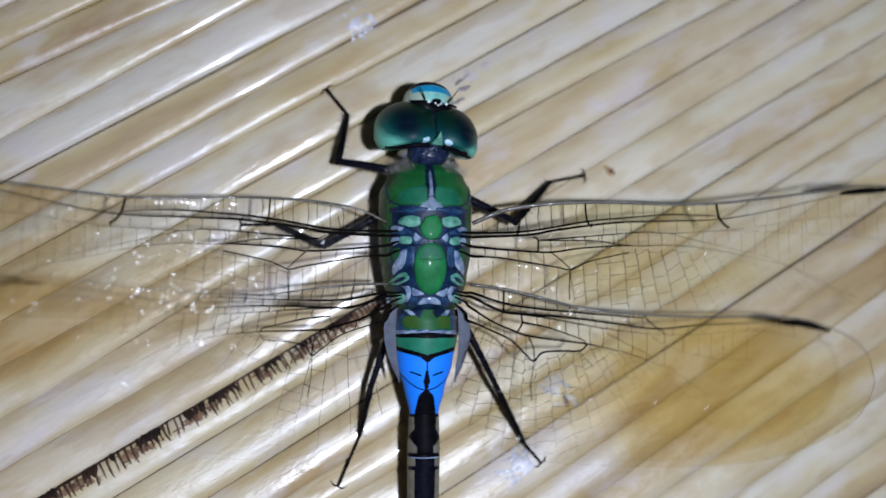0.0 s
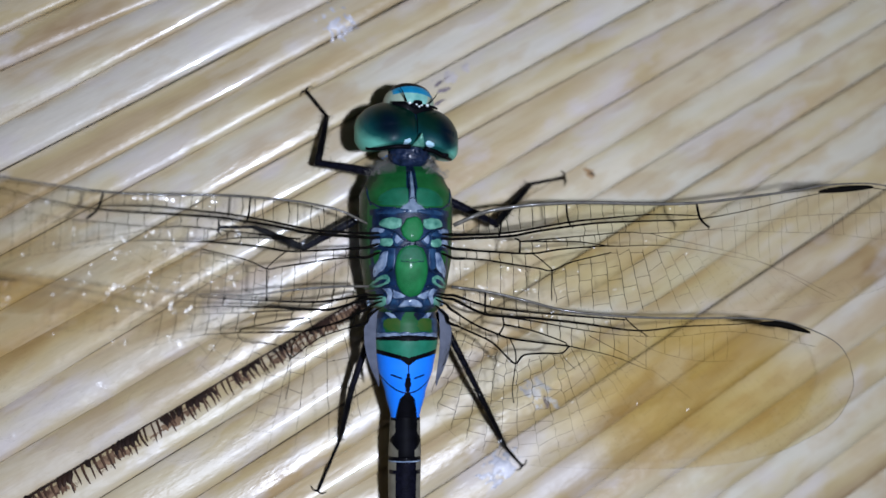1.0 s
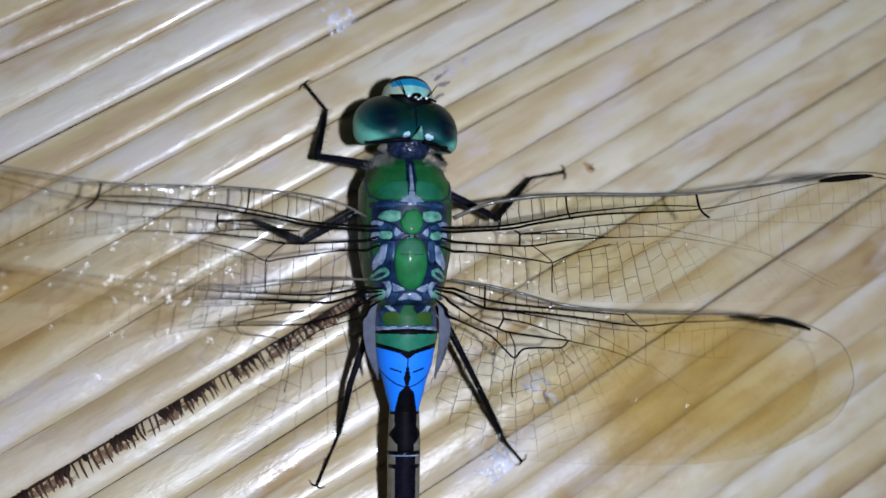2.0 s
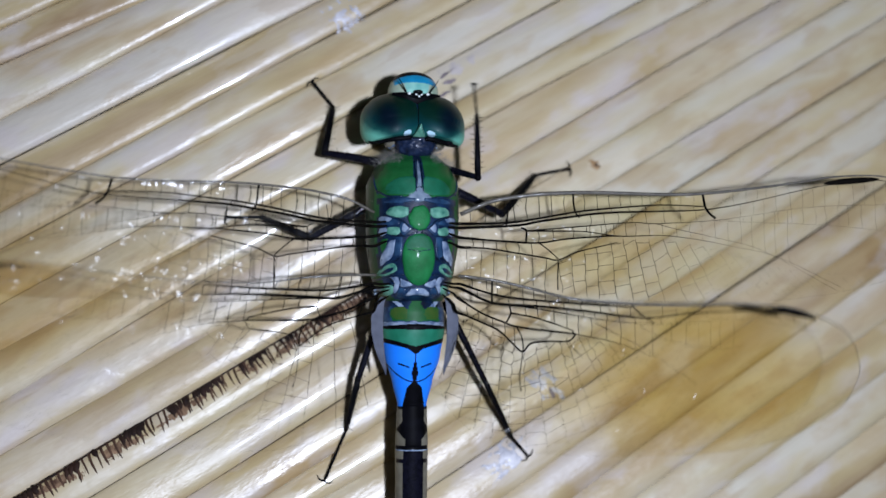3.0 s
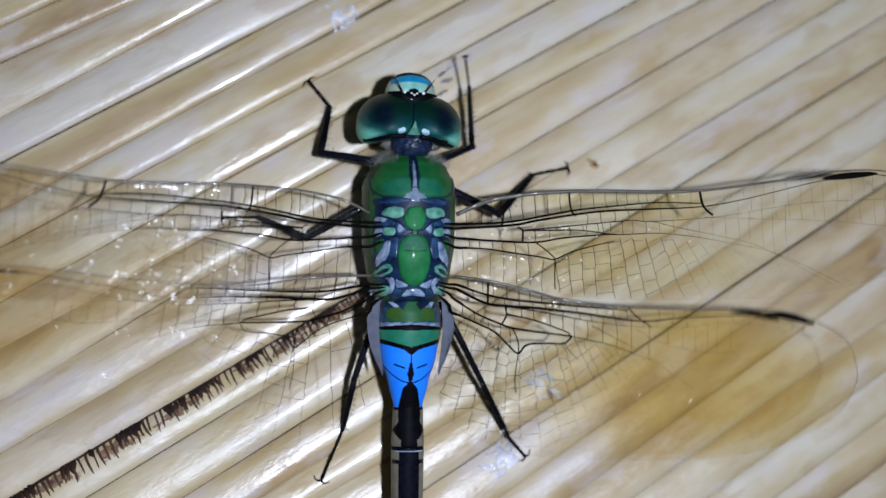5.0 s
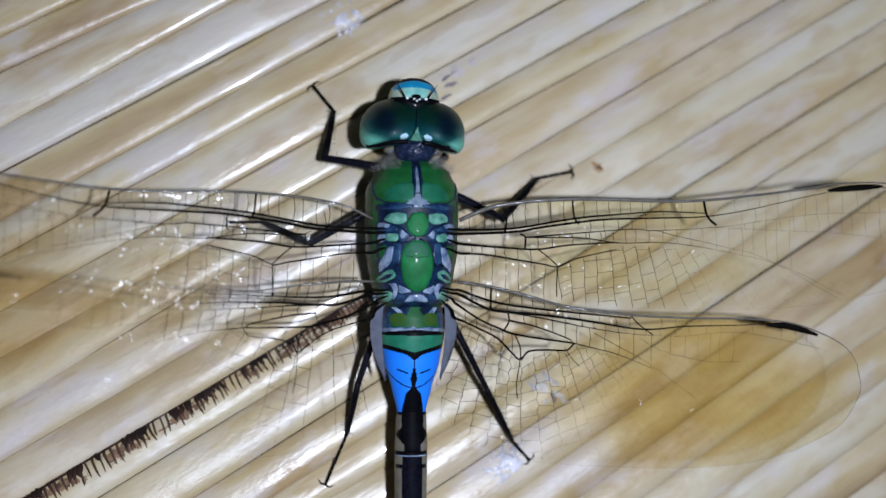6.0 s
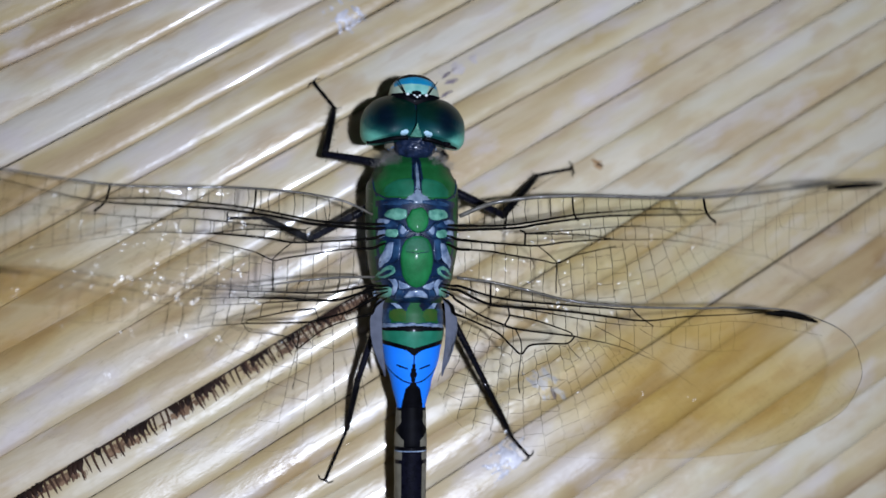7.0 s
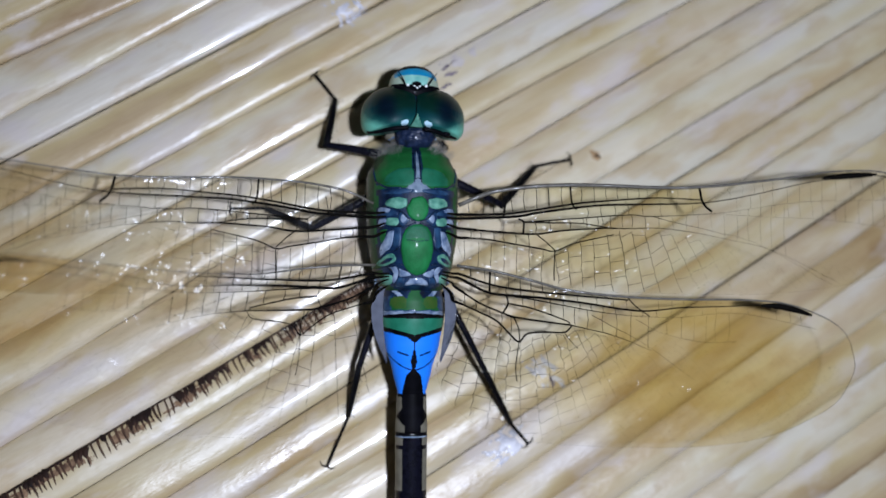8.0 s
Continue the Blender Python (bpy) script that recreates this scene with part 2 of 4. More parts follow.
def reed_skin():
    m, nt, b = shader("dry_reed")
    tc = nt.nodes.new("ShaderNodeTexCoord")
    info = nt.nodes.new("ShaderNodeObjectInfo")
    off = nt.nodes.new("ShaderNodeVectorMath")
    off.operation = "ADD"
    sc = nt.nodes.new("ShaderNodeVectorMath")
    sc.operation = "SCALE"
    sc.inputs[0].default_value = (0.7, 0.3, 0.9)
    nt.links.new(info.outputs["Random"], sc.inputs["Scale"])
    nt.links.new(tc.outputs["Object"], off.inputs[0])
    nt.links.new(sc.outputs[0], off.inputs[1])

    def along(sx, sy, detail=3.0):
        mp = node(nt, "ShaderNodeMapping")
        mp.inputs["Scale"].default_value = (sx, sy, sy)
        nt.links.new(off.outputs[0], mp.inputs["Vector"])
        n = node(nt, "ShaderNodeTexNoise", Scale=1.0, Detail=detail)
        nt.links.new(mp.outputs[0], n.inputs["Vector"])
        return n.outputs[0]

    bands = along(8, 230, 1.5)
    fibre = along(60, 5200, 3.0)
    blot = along(55, 190, 3.0)
    # some reeds are browner than others, and each one browner along some streaks
    sep = nt.nodes.new("ShaderNodeSeparateColor")
    nt.links.new(info.outputs["Color"], sep.inputs[0])
    age = nt.nodes.new("ShaderNodeMath")
    age.operation = "MULTIPLY_ADD"
    nt.links.new(bands, age.inputs[0])
    age.inputs[1].default_value = 1.0
    cloud = nt.nodes.new("ShaderNodeMath")
    cloud.operation = "MULTIPLY_ADD"
    nt.links.new(along(75, 210, 2.0), cloud.inputs[0])
    cloud.inputs[1].default_value = 1.0
    pos = nt.nodes.new("ShaderNodeSeparateXYZ")
    nt.links.new(tc.outputs["Object"], pos.inputs[0])
    ends = nt.nodes.new("ShaderNodeMapRange")
    ends.interpolation_type = "SMOOTHSTEP"
    nt.links.new(pos.outputs[0], ends.inputs[0])
    ends.inputs[1].default_value, ends.inputs[2].default_value = -0.014, 0.026
    drift = nt.nodes.new("ShaderNodeMix")
    nt.links.new(ends.outputs[0], drift.inputs[0])
    nt.links.new(sep.outputs[0], drift.inputs[2])
    nt.links.new(sep.outputs[1], drift.inputs[3])
    nt.links.new(drift.outputs[0], cloud.inputs[2])
    nt.links.new(cloud.outputs[0], age.inputs[2])
    shift = nt.nodes.new("ShaderNodeMath")
    shift.operation = "SUBTRACT"
    nt.links.new(age.outputs[0], shift.inputs[0])
    shift.inputs[1].default_value = 0.88
    col = ramp(nt, shift.outputs[0], [(0.08, (0.575, 0.53, 0.44)), (0.3, (0.55, 0.47, 0.315)), (0.56, (0.47, 0.365, 0.195)), (0.9, (0.31, 0.205, 0.11))])
    col = mixed(nt, ramp(nt, blot, [(0.52, (0, 0, 0)), (0.68, (0.6, 0.6, 0.6))]), col, (0.62, 0.55, 0.45))
    col = mixed(nt, ramp(nt, blot, [(0.32, (0.55, 0.55, 0.55)), (0.45, (0, 0, 0))]), col, (0.42, 0.28, 0.14))
    # roundish bleached and stained patches
    patch = along(120, 210, 4.0)
    col = mixed(nt, ramp(nt, patch, [(0.54, (0, 0, 0)), (0.66, (0.65, 0.65, 0.65))]), col, (0.57, 0.51, 0.49))
    col = mixed(nt, ramp(nt, patch, [(0.35, (0.6, 0.6, 0.6)), (0.45, (0, 0, 0))]), col, (0.46, 0.345, 0.2))
    # strips where the outer skin has come off
    strip = along(60, 300, 5.0)
    col = mixed(nt, ramp(nt, strip, [(0.585, (0, 0, 0)), (0.61, (0.3, 0.3, 0.3))]), col, (0.40, 0.29, 0.18))
    col = mixed(nt, ramp(nt, strip, [(0.385, (0.2, 0.2, 0.2)), (0.41, (0, 0, 0))]), col, (0.62, 0.57, 0.53))
    col = mixed(nt, 0.05, col, ramp(nt, fibre, [(0.35, (0.2, 0.14, 0.07)), (0.65, (0.75, 0.68, 0.5))]))
    tone = ramp(nt, info.outputs["Random"], [(0.0, (0.91, 0.87, 0.78)), (0.5, (0.97, 0.97, 0.93)), (1.0, (0.95, 0.925, 0.92))])
    col = mixed(nt, 1.0, col, tone, "MULTIPLY")
    nt.links.new(col, b.inputs["Base Color"])
    rg = nt.nodes.new("ShaderNodeMapRange")
    nt.links.new(blot, rg.inputs[0])
    rg.inputs[1].default_value, rg.inputs[2].default_value, rg.inputs[3].default_value, rg.inputs[4].default_value = 0.3, 0.7, 0.27, 0.44
    b.inputs["Specular IOR Level"].default_value = 0.55
    nt.links.new(rg.outputs[0], b.inputs["Roughness"])
    # the gloss is worn off in places
    nt.links.new(ramp(nt, along(170, 430, 4.0), [(0.42, (0.02, 0.02, 0.02)), (0.55, (0.55, 0.55, 0.55))]), b.inputs["Coat Weight"])
    b.inputs["Coat Roughness"].default_value = 0.07
    bp = node(nt, "ShaderNodeBump", Strength=0.35, Distance=0.00003)
    nt.links.new(fibre, bp.inputs["Height"])
    bp2 = node(nt, "ShaderNodeBump", Strength=0.6, Distance=0.00025)
    nt.links.new(blot, bp2.inputs["Height"])
    nt.links.new(bp.outputs[0], bp2.inputs["Normal"])
    bp3 = node(nt, "ShaderNodeBump", Strength=0.7, Distance=0.00015)
    nt.links.new(along(290, 520, 3.0), bp3.inputs["Height"])
    nt.links.new(bp2.outputs[0], bp3.inputs["Normal"])
    bp4 = node(nt, "ShaderNodeBump", Strength=0.9, Distance=0.00003)
    nt.links.new(along(800, 2600, 3.0), bp4.inputs["Height"])
    nt.links.new(bp3.outputs[0], bp4.inputs["Normal"])
    nt.links.new(bp4.outputs[0], b.inputs["Normal"])
    return m


reed_mat = reed_skin()
ground_mat = chitin("dark_ground", (0.03, 0.022, 0.014), (0.07, 0.05, 0.03), 0.8, 0.0, 60)
scuff = chitin("scuff_grey", (0.30, 0.295, 0.32), (0.64, 0.615, 0.63), 0.45, 0.3, 700, 0.4, coat_rough=0.25)
lavender_haze = chitin("lavender_haze", (0.44, 0.385, 0.355), (0.55, 0.495, 0.45), 0.45, 0.3, 700, 0.3, coat_rough=0.25)
smudge = chitin("smudge_violet_grey", (0.11, 0.085, 0.10), (0.24, 0.195, 0.20), 0.5, 0.2, 900, 0.3, coat_rough=0.25)
scar = chitin("scar_brown", (0.02, 0.008, 0.004), (0.07, 0.03, 0.012), 0.7, 0.05, 1500)
scar_pale = chitin("scar_tan", (0.28, 0.16, 0.07), (0.42, 0.29, 0.16), 0.6, 0.1, 1500)

# ---- ground and reed mat ----
bm = bmesh.new()
bmesh.ops.create_grid(bm, x_segments=8, y_segments=8, size=600)
for v in bm.verts:
    v.co.z = -5.0
tagged(part("ground", bm, ground_mat), "dark bare ground under the reed mat", "ground", kind="structure")

TURN = 31.0
CA, SA = math.cos(radians(TURN)), math.sin(radians(TURN))
# joints between neighbouring reeds, in millimetres across them
JOINTS = [40.99, 36.86, 33.86, 29.14, 25.37, 21.69, 16.94, 12.62, 9.47, 4.31, 0.22, -3.67, -8.33, -12.41, -16.84, -21.12, -25.93, -30.29, -34.28, -38.83, -43.25, -47.40]
# how far each joint strays from the common direction, and how it bows
STRAY = [-0.0215, -0.0528, 0.0129, -0.0083, 0.0052, -0.0065, -0.0036, -0.0098, -0.0018, 0.0055, 0.0067, 0.0033, 0.0099, 0.0131, -0.0113, 0.0089, 0.0294, 0.0431, 0.0234, 0.0169, 0.0240, 0.0150]
BOW = {8: -0.00048, 14: 0.0007, 15: 0.0002, 16: 0.0002}
# how wide each joint gapes, beyond the common gap
GAPE = {3: 0.01, 11: 0.015, 12: 0.06, 13: 0.02, 15: 0.085, 18: 0.03}
# how brown each reed is at its one end and at the other, from the first joint on
TONES = [(0.56, 0.2), (0.04, 0.12), (0.0, 0.08), (0.42, 0.2), (0.17, 0.2), (0.15, 0.18), (0.26, 0.06), (0.24, 0.10), (0.24, 0.22), (0.42, 0.14), (0.42, 0.05), (0.46, 0.0), (0.46, 0.28), (0.42, 0.02), (0.34, 0.38), (0.36, 0.46), (0.36, 0.48), (0.3, 0.1), (0.2, 0.36), (0.1, 0.1), (0.4, 0.5)]
rnd = random.Random(5)
while JOINTS[0] < 95:
    JOINTS.insert(0, JOINTS[0] + rnd.uniform(3.6, 4.7))
    TONES.insert(0, (rnd.uniform(0.1, 0.45), rnd.uniform(0.05, 0.4)))
    STRAY.insert(0, 0.0)
    BOW = {k + 1: v for k, v in BOW.items()}
    GAPE = {k + 1: v for k, v in GAPE.items()}
while JOINTS[-1] > -95:
    JOINTS.append(JOINTS[-1] - rnd.uniform(3.6, 4.7))
    TONES.append((rnd.uniform(0.1, 0.45), rnd.uniform(0.05, 0.4)))
    STRAY.append(0.0)
RISE = [rnd.uniform(-0.06, 0.06) for _ in JOINTS]
LEAN = [rnd.uniform(-0.32, -0.20) for _ in JOINTS]


def ease(x):
    x = min(1.0, max(0.0, x))
    return x * x * (3 - 2 * x)


def sag(k, s):
    """One corner of the mat curls up: reed k, at s along it."""
    p = (JOINTS[k] + JOINTS[k + 1]) / 2
    d = max(0.0, -(s + 16 - 20 * ease((6 - p) / 14)))
    return ease((20 - p) / 14) * (0.0014 * d * d if d < 60 else 5.04 + 0.168 * (d - 60))


def crown(k, s, u):
    """Height of reed k, which lies a little on its neighbour, at s along it and u across it, u from -1 to 1."""
    dome = -0.34 * abs(u) ** 2.1 - 0.20 * abs(u) ** 7
    return sag(k, s) + dome + LEAN[k] * u + RISE[k] + 0.45 * noise.noise((s * 0.05, k * 2.1, 9)) + 0.08 * noise.noise((s * 0.2, u * 1.6, k))


def joint(k, s):
    """Where joint k lies across the reeds, at s along them."""
    return JOINTS[k] + STRAY[k] * 90 * math.tanh(s / 90) + BOW.get(k, 0.0) * min(abs(s), 45.0) ** 2


def reed_height(p, s=0.0):
    """Top of the mat at p across the reeds and s along them."""
    for k in range(len(JOINTS) - 1):
        hi, lo = joint(k, s), joint(k + 1, s)
        if hi >= p >= lo:
            return crown(k, s, (2 * p - hi - lo) / (hi - lo))
    return 0.0


mat = new("reed_mat")
tagged(mat, "mat of glossy straw-coloured dried reeds laid side by side", "mat")


def slack(s):
    """Half the gap between neighbours: pressed together at one end of the mat, looser at the other."""
    return -0.02 + 0.020 * (1 + math.tanh(s / 18))


def reed(k):
    bm = bmesh.new()
    base = (JOINTS[k] + JOINTS[k + 1]) / 2
    rings = []
    n_len = 52
    us = [-1, -0.97, -0.92, -0.85, -0.74, -0.58, -0.38, -0.13, 0.13, 0.38, 0.58, 0.74, 0.85, 0.92, 0.97, 1]
    for i in range(n_len + 1):
        s = -130 + 260 * i / n_len
        wob = 0.16 * (noise.noise((s * 0.045, k * 3.7, 0)) + 0.5 * noise.noise((s * 0.16, k * 1.3, 5)))
        hi, lo = joint(k, s), joint(k + 1, s)
        hi, lo = hi - slack(s) - GAPE.get(k, 0.0), lo + slack(s) + GAPE.get(k + 1, 0.0)
        half, off = (hi - lo) / 2, (hi + lo) / 2 - base
        ring = [(s, off + u * half + wob * (0.4 if abs(u) > 0.9 else 1.0), crown(k, s, u)) for u in us]
        under = sag(k, s)
        ring += [(s, off + half * 0.92, under - 1.6), (s, off, under - 2.6), (s, off - half * 0.92, under - 1.6)]
        rings.append(ring[::-1])
    loft(bm, rings)
    ob = part("reed", bm, reed_mat, mat)
    ob.color = (*TONES[k], 0, 1)
    ob.matrix_basis = Matrix.Rotation(radians(TURN), 4, "Z") @ Matrix.Translation((0, base * MM, 0))
    return ob


for k in range(len(JOINTS) - 1):
    reed(k)


def on_mat(x, y):
    return reed_height(-x * SA + y * CA, x * CA + y * SA)


# ---- dark bristly husk fringe along one joint ----
def fringe():
    """Dark edge along the joint, with clots of matted husk and a comb of coarse teeth."""
    bound = "dark brown bristly husk fringe lying along a reed"
    r = random.Random(11)
    own = JOINTS.index(0.22)

    def lay(down, ss, up):
        pp = joint(own, ss) - 0.05 - down
        return (ss * CA - pp * SA, ss * SA + pp * CA, reed_height(pp, ss) + up)

    teeth, hairs, band = bmesh.new(), bmesh.new(), bmesh.new()
    s = -58.0
    while s < -1.0:
        near = min(1.0, max(0.0, (s + 20) / 18))
        clot = noise.noise((s * 0.36, 3, 1)) > -0.02 and near < 0.85
        ln = r.uniform(1.4, 2.1) * (1 - 0.35 * near)
        slant, w = r.uniform(-0.16, 0.1), r.uniform(0.095, 0.14) * (1 - 0.2 * near)
        bend = r.uniform(-0.12, 0.12)
        pts = [lay(ln * t, s + slant * ln * t + bend * math.sin(3 * t), 0.05) for t in (0, 0.2, 0.4, 0.6, 0.8, 1)]
        tube(teeth, pts, [w * 1.7, w * 1.25, w * 1.05, w, w * 0.8, w * 0.3], 5, flat=0.5)
        if r.random() < 0.25:
            # a second strand that leans on the first
            gap = r.uniform(0.12, 0.22)
            tube(teeth, [lay(ln * 0.8 * t, s + gap * (1 - t) + slant * ln * t, 0.06) for t in (0, 0.35, 0.7, 1)], [w, w * 0.7, w * 0.6, w * 0.3], 5, flat=0.5)
        for _ in range(2):
            s2, l2 = s + r.uniform(-0.3, 0.3), ln * r.uniform(0.3, 0.9)
            tube(hairs, [lay(l2 * t, s2 + slant * l2 * t, 0.02) for t in (0, 0.5, 1)], [0.06, 0.05, 0.02], 4, flat=0.4)
        if clot:
            deep, wide = r.uniform(0.6, 1.2), r.uniform(0.22, 0.38)
            tube(band, [lay(deep * t, s + slant * deep * t + 0.1 * math.sin(5 * t + s), 0.06 + 0.05 * t * (1 - t)) for t in (0, 0.25, 0.5, 0.75, 1)], [wide, wide * 1.1, wide * 0.9, wide * 0.7, wide * 0.2], 7, flat=0.35)
        s += r.uniform(0.40, 0.62) if clot else r.uniform(0.5, 0.78) * (1 - 0.35 * near)
    row, rad = [], []
    for i in range(200):
        s = -58 + 57.0 * i / 199
        row.append(lay(0.12 + 0.05 * noise.noise((s * 1.4, 0, 2)), s, 0.03))
        rad.append(0.17 + 0.1 * noise.noise((s * 0.9, 1, 7)))
    tube(band, row, rad, 8, flat=0.3)
    # thin torn husk under the teeth
    film = bmesh.new()
    edge = []
    for i in range(620):
        s = -58 + 57.0 * i / 619
        deep = 1.45 + 0.5 * noise.noise((s * 1.1, 4, 4)) + 0.6 * noise.noise((s * 4.0, 8, 4))
        edge.append([film.verts.new(lay(q * max(0.25, deep), s - 0.03 * q * deep, 0.03 - 0.02 * q * q)) for q in (0.0, 0.35, 0.7, 1.0)])
    for a, b in zip(edge, edge[1:]):
        for k in range(3):
            film.faces.new((a[k], a[k + 1], b[k + 1], b[k]))
    husk = tagged(part("husk_fringe", band, fringe_brown), bound, "husk", kind="stuff")
    part("fringe", teeth, fringe_mid, husk)
    part("fringe_hair", hairs, fringe_red, husk)
    part("husk_skin", film, husk_tan, husk)


fringe()

# ---- dragonfly ----
fly = new("dragonfly")
fly.matrix_basis = pose(-4.9 * MM, 0, 0)
tagged(fly, "green and blue dragonfly with outspread clear wings resting on reeds", "dragonfly")

WIDTH = [(7.9, 1.6), (7.4, 2.7), (6.3, 3.8), (4.6, 4.55), (1.5, 4.6), (-1.5, 4.5), (-4, 4.1), (-6.0, 3.5), (-7.0, 2.9)]
TOP = [(7.9, 8.2), (7.4, 9.4), (6.3, 10.7), (4.6, 11.7), (2.5, 12.0), (-3, 11.9), (-6.3, 10.9), (-7.0, 9.7)]


def back(x, y):
    """Height of the thorax's back."""
    w, t = lerp(WIDTH, y), lerp(TOP, y)
    return 6.5 + (t - 6.5) * max(0.0, 1 - abs(x / w) ** 2.3) ** 0.5


def thorax():
    bm = bmesh.new()
    rings = []
    ys = [7.9 - 14.9 * i / 76 for i in range(77)]
    n = 72
    for y in ys:
        w, t = lerp(WIDTH, y), lerp(TOP, y)
        ring = []
        for k in range(n):
            a = 2 * math.pi * k / n
            c, s = math.cos(a), math.sin(a)
            cc, ss = math.copysign(abs(c) ** 0.87, c), math.copysign(abs(s) ** 0.87, s)
            z = 6.5 + (t - 6.5) * ss if s > 0 else 6.5 + 3.9 * ss
            ring.append((w * cc, y, z))
        rings.append(ring)
    loft(bm, rings)
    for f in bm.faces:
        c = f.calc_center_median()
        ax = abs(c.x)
        # low on the flanks, the green with shade in its colour
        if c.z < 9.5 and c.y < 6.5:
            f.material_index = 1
        elif c.y > 2.75:
            f.material_index = 2 if ax < 0.28 else 0
        elif ax < 3.75:
            f.material_index = 2
    return part("thorax", bm, [green, shaded_green, navy, slate], fly, "green thorax with navy markings")


body = thorax()


def plate(name, outline, material, lift=0.12, dome=0.22, both=False, floor=back):
    """A pillow-like plate that lies on the back; both: its mirror twin as well."""
    out = []
    for side in ((1, -1) if both else (1,)):
        bm = bmesh.new()
        pts = [Vector((x * side, y, 0)) for x, y in outline]
        loop = spline(pts + [pts[0]], 4)[:-1]
        if side < 0:
            loop = loop[::-1]
        c = sum(loop, Vector()) / len(loop)
        for p in loop:
            q = (p - c).normalized() * 0.10 * noise.noise((p.x * 2.6, p.y * 2.6, 3.0 + lift * 9))
            p += q + (p - c).normalized() * 0.05
        rows = []
        for sc, h in ((1.0, -0.25), (1.0, 0.0), (0.94, 0.55), (0.8, 0.8), (0.45, 0.95)):
            rows.append([bm.verts.new((c.x + (p.x - c.x) * sc, c.y + (p.y - c.y) * sc, floor(c.x + (p.x - c.x) * sc, c.y + (p.y - c.y) * sc) + lift * min(1, 1 + h * 4) + dome * max(0, h))) for p in loop])
        n = len(loop)
        for a, b in zip(rows, rows[1:]):
            for k in range(n):
                bm.faces.new((a[k], a[(k + 1) % n], b[(k + 1) % n], b[k]))
        top = bm.verts.new((c.x, c.y, floor(c.x, c.y) + lift + dome))
        for k in range(n):
            bm.faces.new((rows[-1][k], rows[-1][(k + 1) % n], top))
        bmesh.ops.recalc_face_normals(bm, faces=bm.faces)
        out.append(part(name, bm, material, body))
    return out


plate("shoulder_patch", [(3.5, 3.25), (3.2, 3.8), (2.3, 4.45), (1.3, 4.7), (0.5, 4.6), (0.46, 3.2), (1.8, 3.05)], shoulder_green, 0.10, 0.06, True)
plate("scutellum", [(-0.5, 1.8), (0.55, 1.8), (1.0, 0.85), (0.75, 0.0), (0, -0.45), (-0.75, 0.0), (-1.0, 0.85)], green_bright, 0.15, 0.22)
plate("scutum", [(-0.6, -0.8), (0.5, -0.8), (1.15, -1.4), (1.45, -2.6), (1.3, -4.1), (0.85, -5.1), (0, -5.5), (-0.9, -5.1), (-1.4, -4.0), (-1.5, -2.4), (-1.15, -1.3)], green_bright, 0.1, 0.2)
plate("scutum_patch", [(-0.6, -0.95), (0.45, -0.95), (1.0, -1.5), (1.15, -2.3), (0.2, -2.35), (-1.2, -2.2), (-1.05, -1.4)], green_dull, 0.2, 0.1)
plate("wing_base_plate", [(1.1, 1.7), (1.9, 1.85), (2.7, 1.75), (3.0, 1.3), (2.4, 0.95), (1.5, 0.85), (1.05, 1.2)], pale_teal, 0.12, 0.14, True)
plate("wing_base_plate", [(1.9, 0.4), (3.0, 0.95), (3.8, 0.95), (3.5, 0.3), (2.0, 0.15)], slate, 0.12, 0.12, True)
plate("wing_base_plate", [(2.6, 0.75), (3.4, 0.95), (3.6, 0.65), (2.9, 0.5)], lavender, 0.22, 0.08, True)
plate("wing_base_plate", [(0.65, -0.15), (1.6, 0.45), (1.85, -0.2), (1.5, -0.85)], slate, 0.12, 0.1, True)
plate("wing_base_plate", [(1.0, -0.1), (1.5, 0.2), (1.6, -0.3), (1.4, -0.6)], lavender, 0.2, 0.06, True)
plate("wing_base_plate", [(1.85, -0.2), (2.8, -0.1), (2.95, -0.6), (2.3, -0.8), (1.85, -0.65)], pale_teal, 0.12, 0.12, True)
plate("wing_base_plate", [(3.05, -0.15), (3.6, -0.15), (3.65, -0.75), (3.05, -0.7)], lavender, 0.15, 0.1, True)
plate("flank_plate", [(2.25, -1.35), (2.75, -1.45), (3.2, -2.3), (3.75, -3.3), (3.95, -3.9), (3.5, -3.75), (2.95, -3.3), (2.45, -2.6)], lavender, 0.14, 0.1, True)
plate("flank_plate", [(1.6, -1.0), (2.3, -1.1), (2.4, -2.6), (1.7, -2.8)], slate, 0.1, 0.08, True)
plate("flank_plate", [(2.9, -1.2), (3.7, -1.1), (3.9, -2.6), (3.3, -2.5)], green, 0.1, 0.1, True)
plate("hind_wing_base_plate", [(4.0, -4.6), (3.4, -3.95), (2.6, -3.5), (2.1, -3.75), (2.15, -4.2), (3.0, -4.6)], pale_teal, 0.14, 0.16, True)
plate("hind_wing_groove", [(3.4, -4.35), (2.9, -4.0), (2.4, -3.9), (2.5, -4.15), (3.0, -4.4)], navy, 0.32, 0.06, True)
plate("hind_wing_base_plate", [(3.5, -5.65), (2.5, -5.5), (2.25, -6.0), (2.7, -6.4), (3.5, -6.25)], pale_teal, 0.14, 0.14, True)
plate("hind_wing_base_plate", [(2.6, -4.85), (2.0, -4.8), (1.75, -5.4), (2.05, -6.2), (2.3, -5.95), (2.15, -5.3)], lavender, 0.2, 0.12, True)
plate("hind_wing_base_plate", [(3.35, -5.75), (3.75, -5.8), (3.7, -6.25), (3.3, -6.2)], carina_grey, 0.3, 0.08, True)
plate("rear_plate", [(1.65, -4.95), (0.6, -5.5), (1.5, -5.65)], lavender, 0.14, 0.08, True)
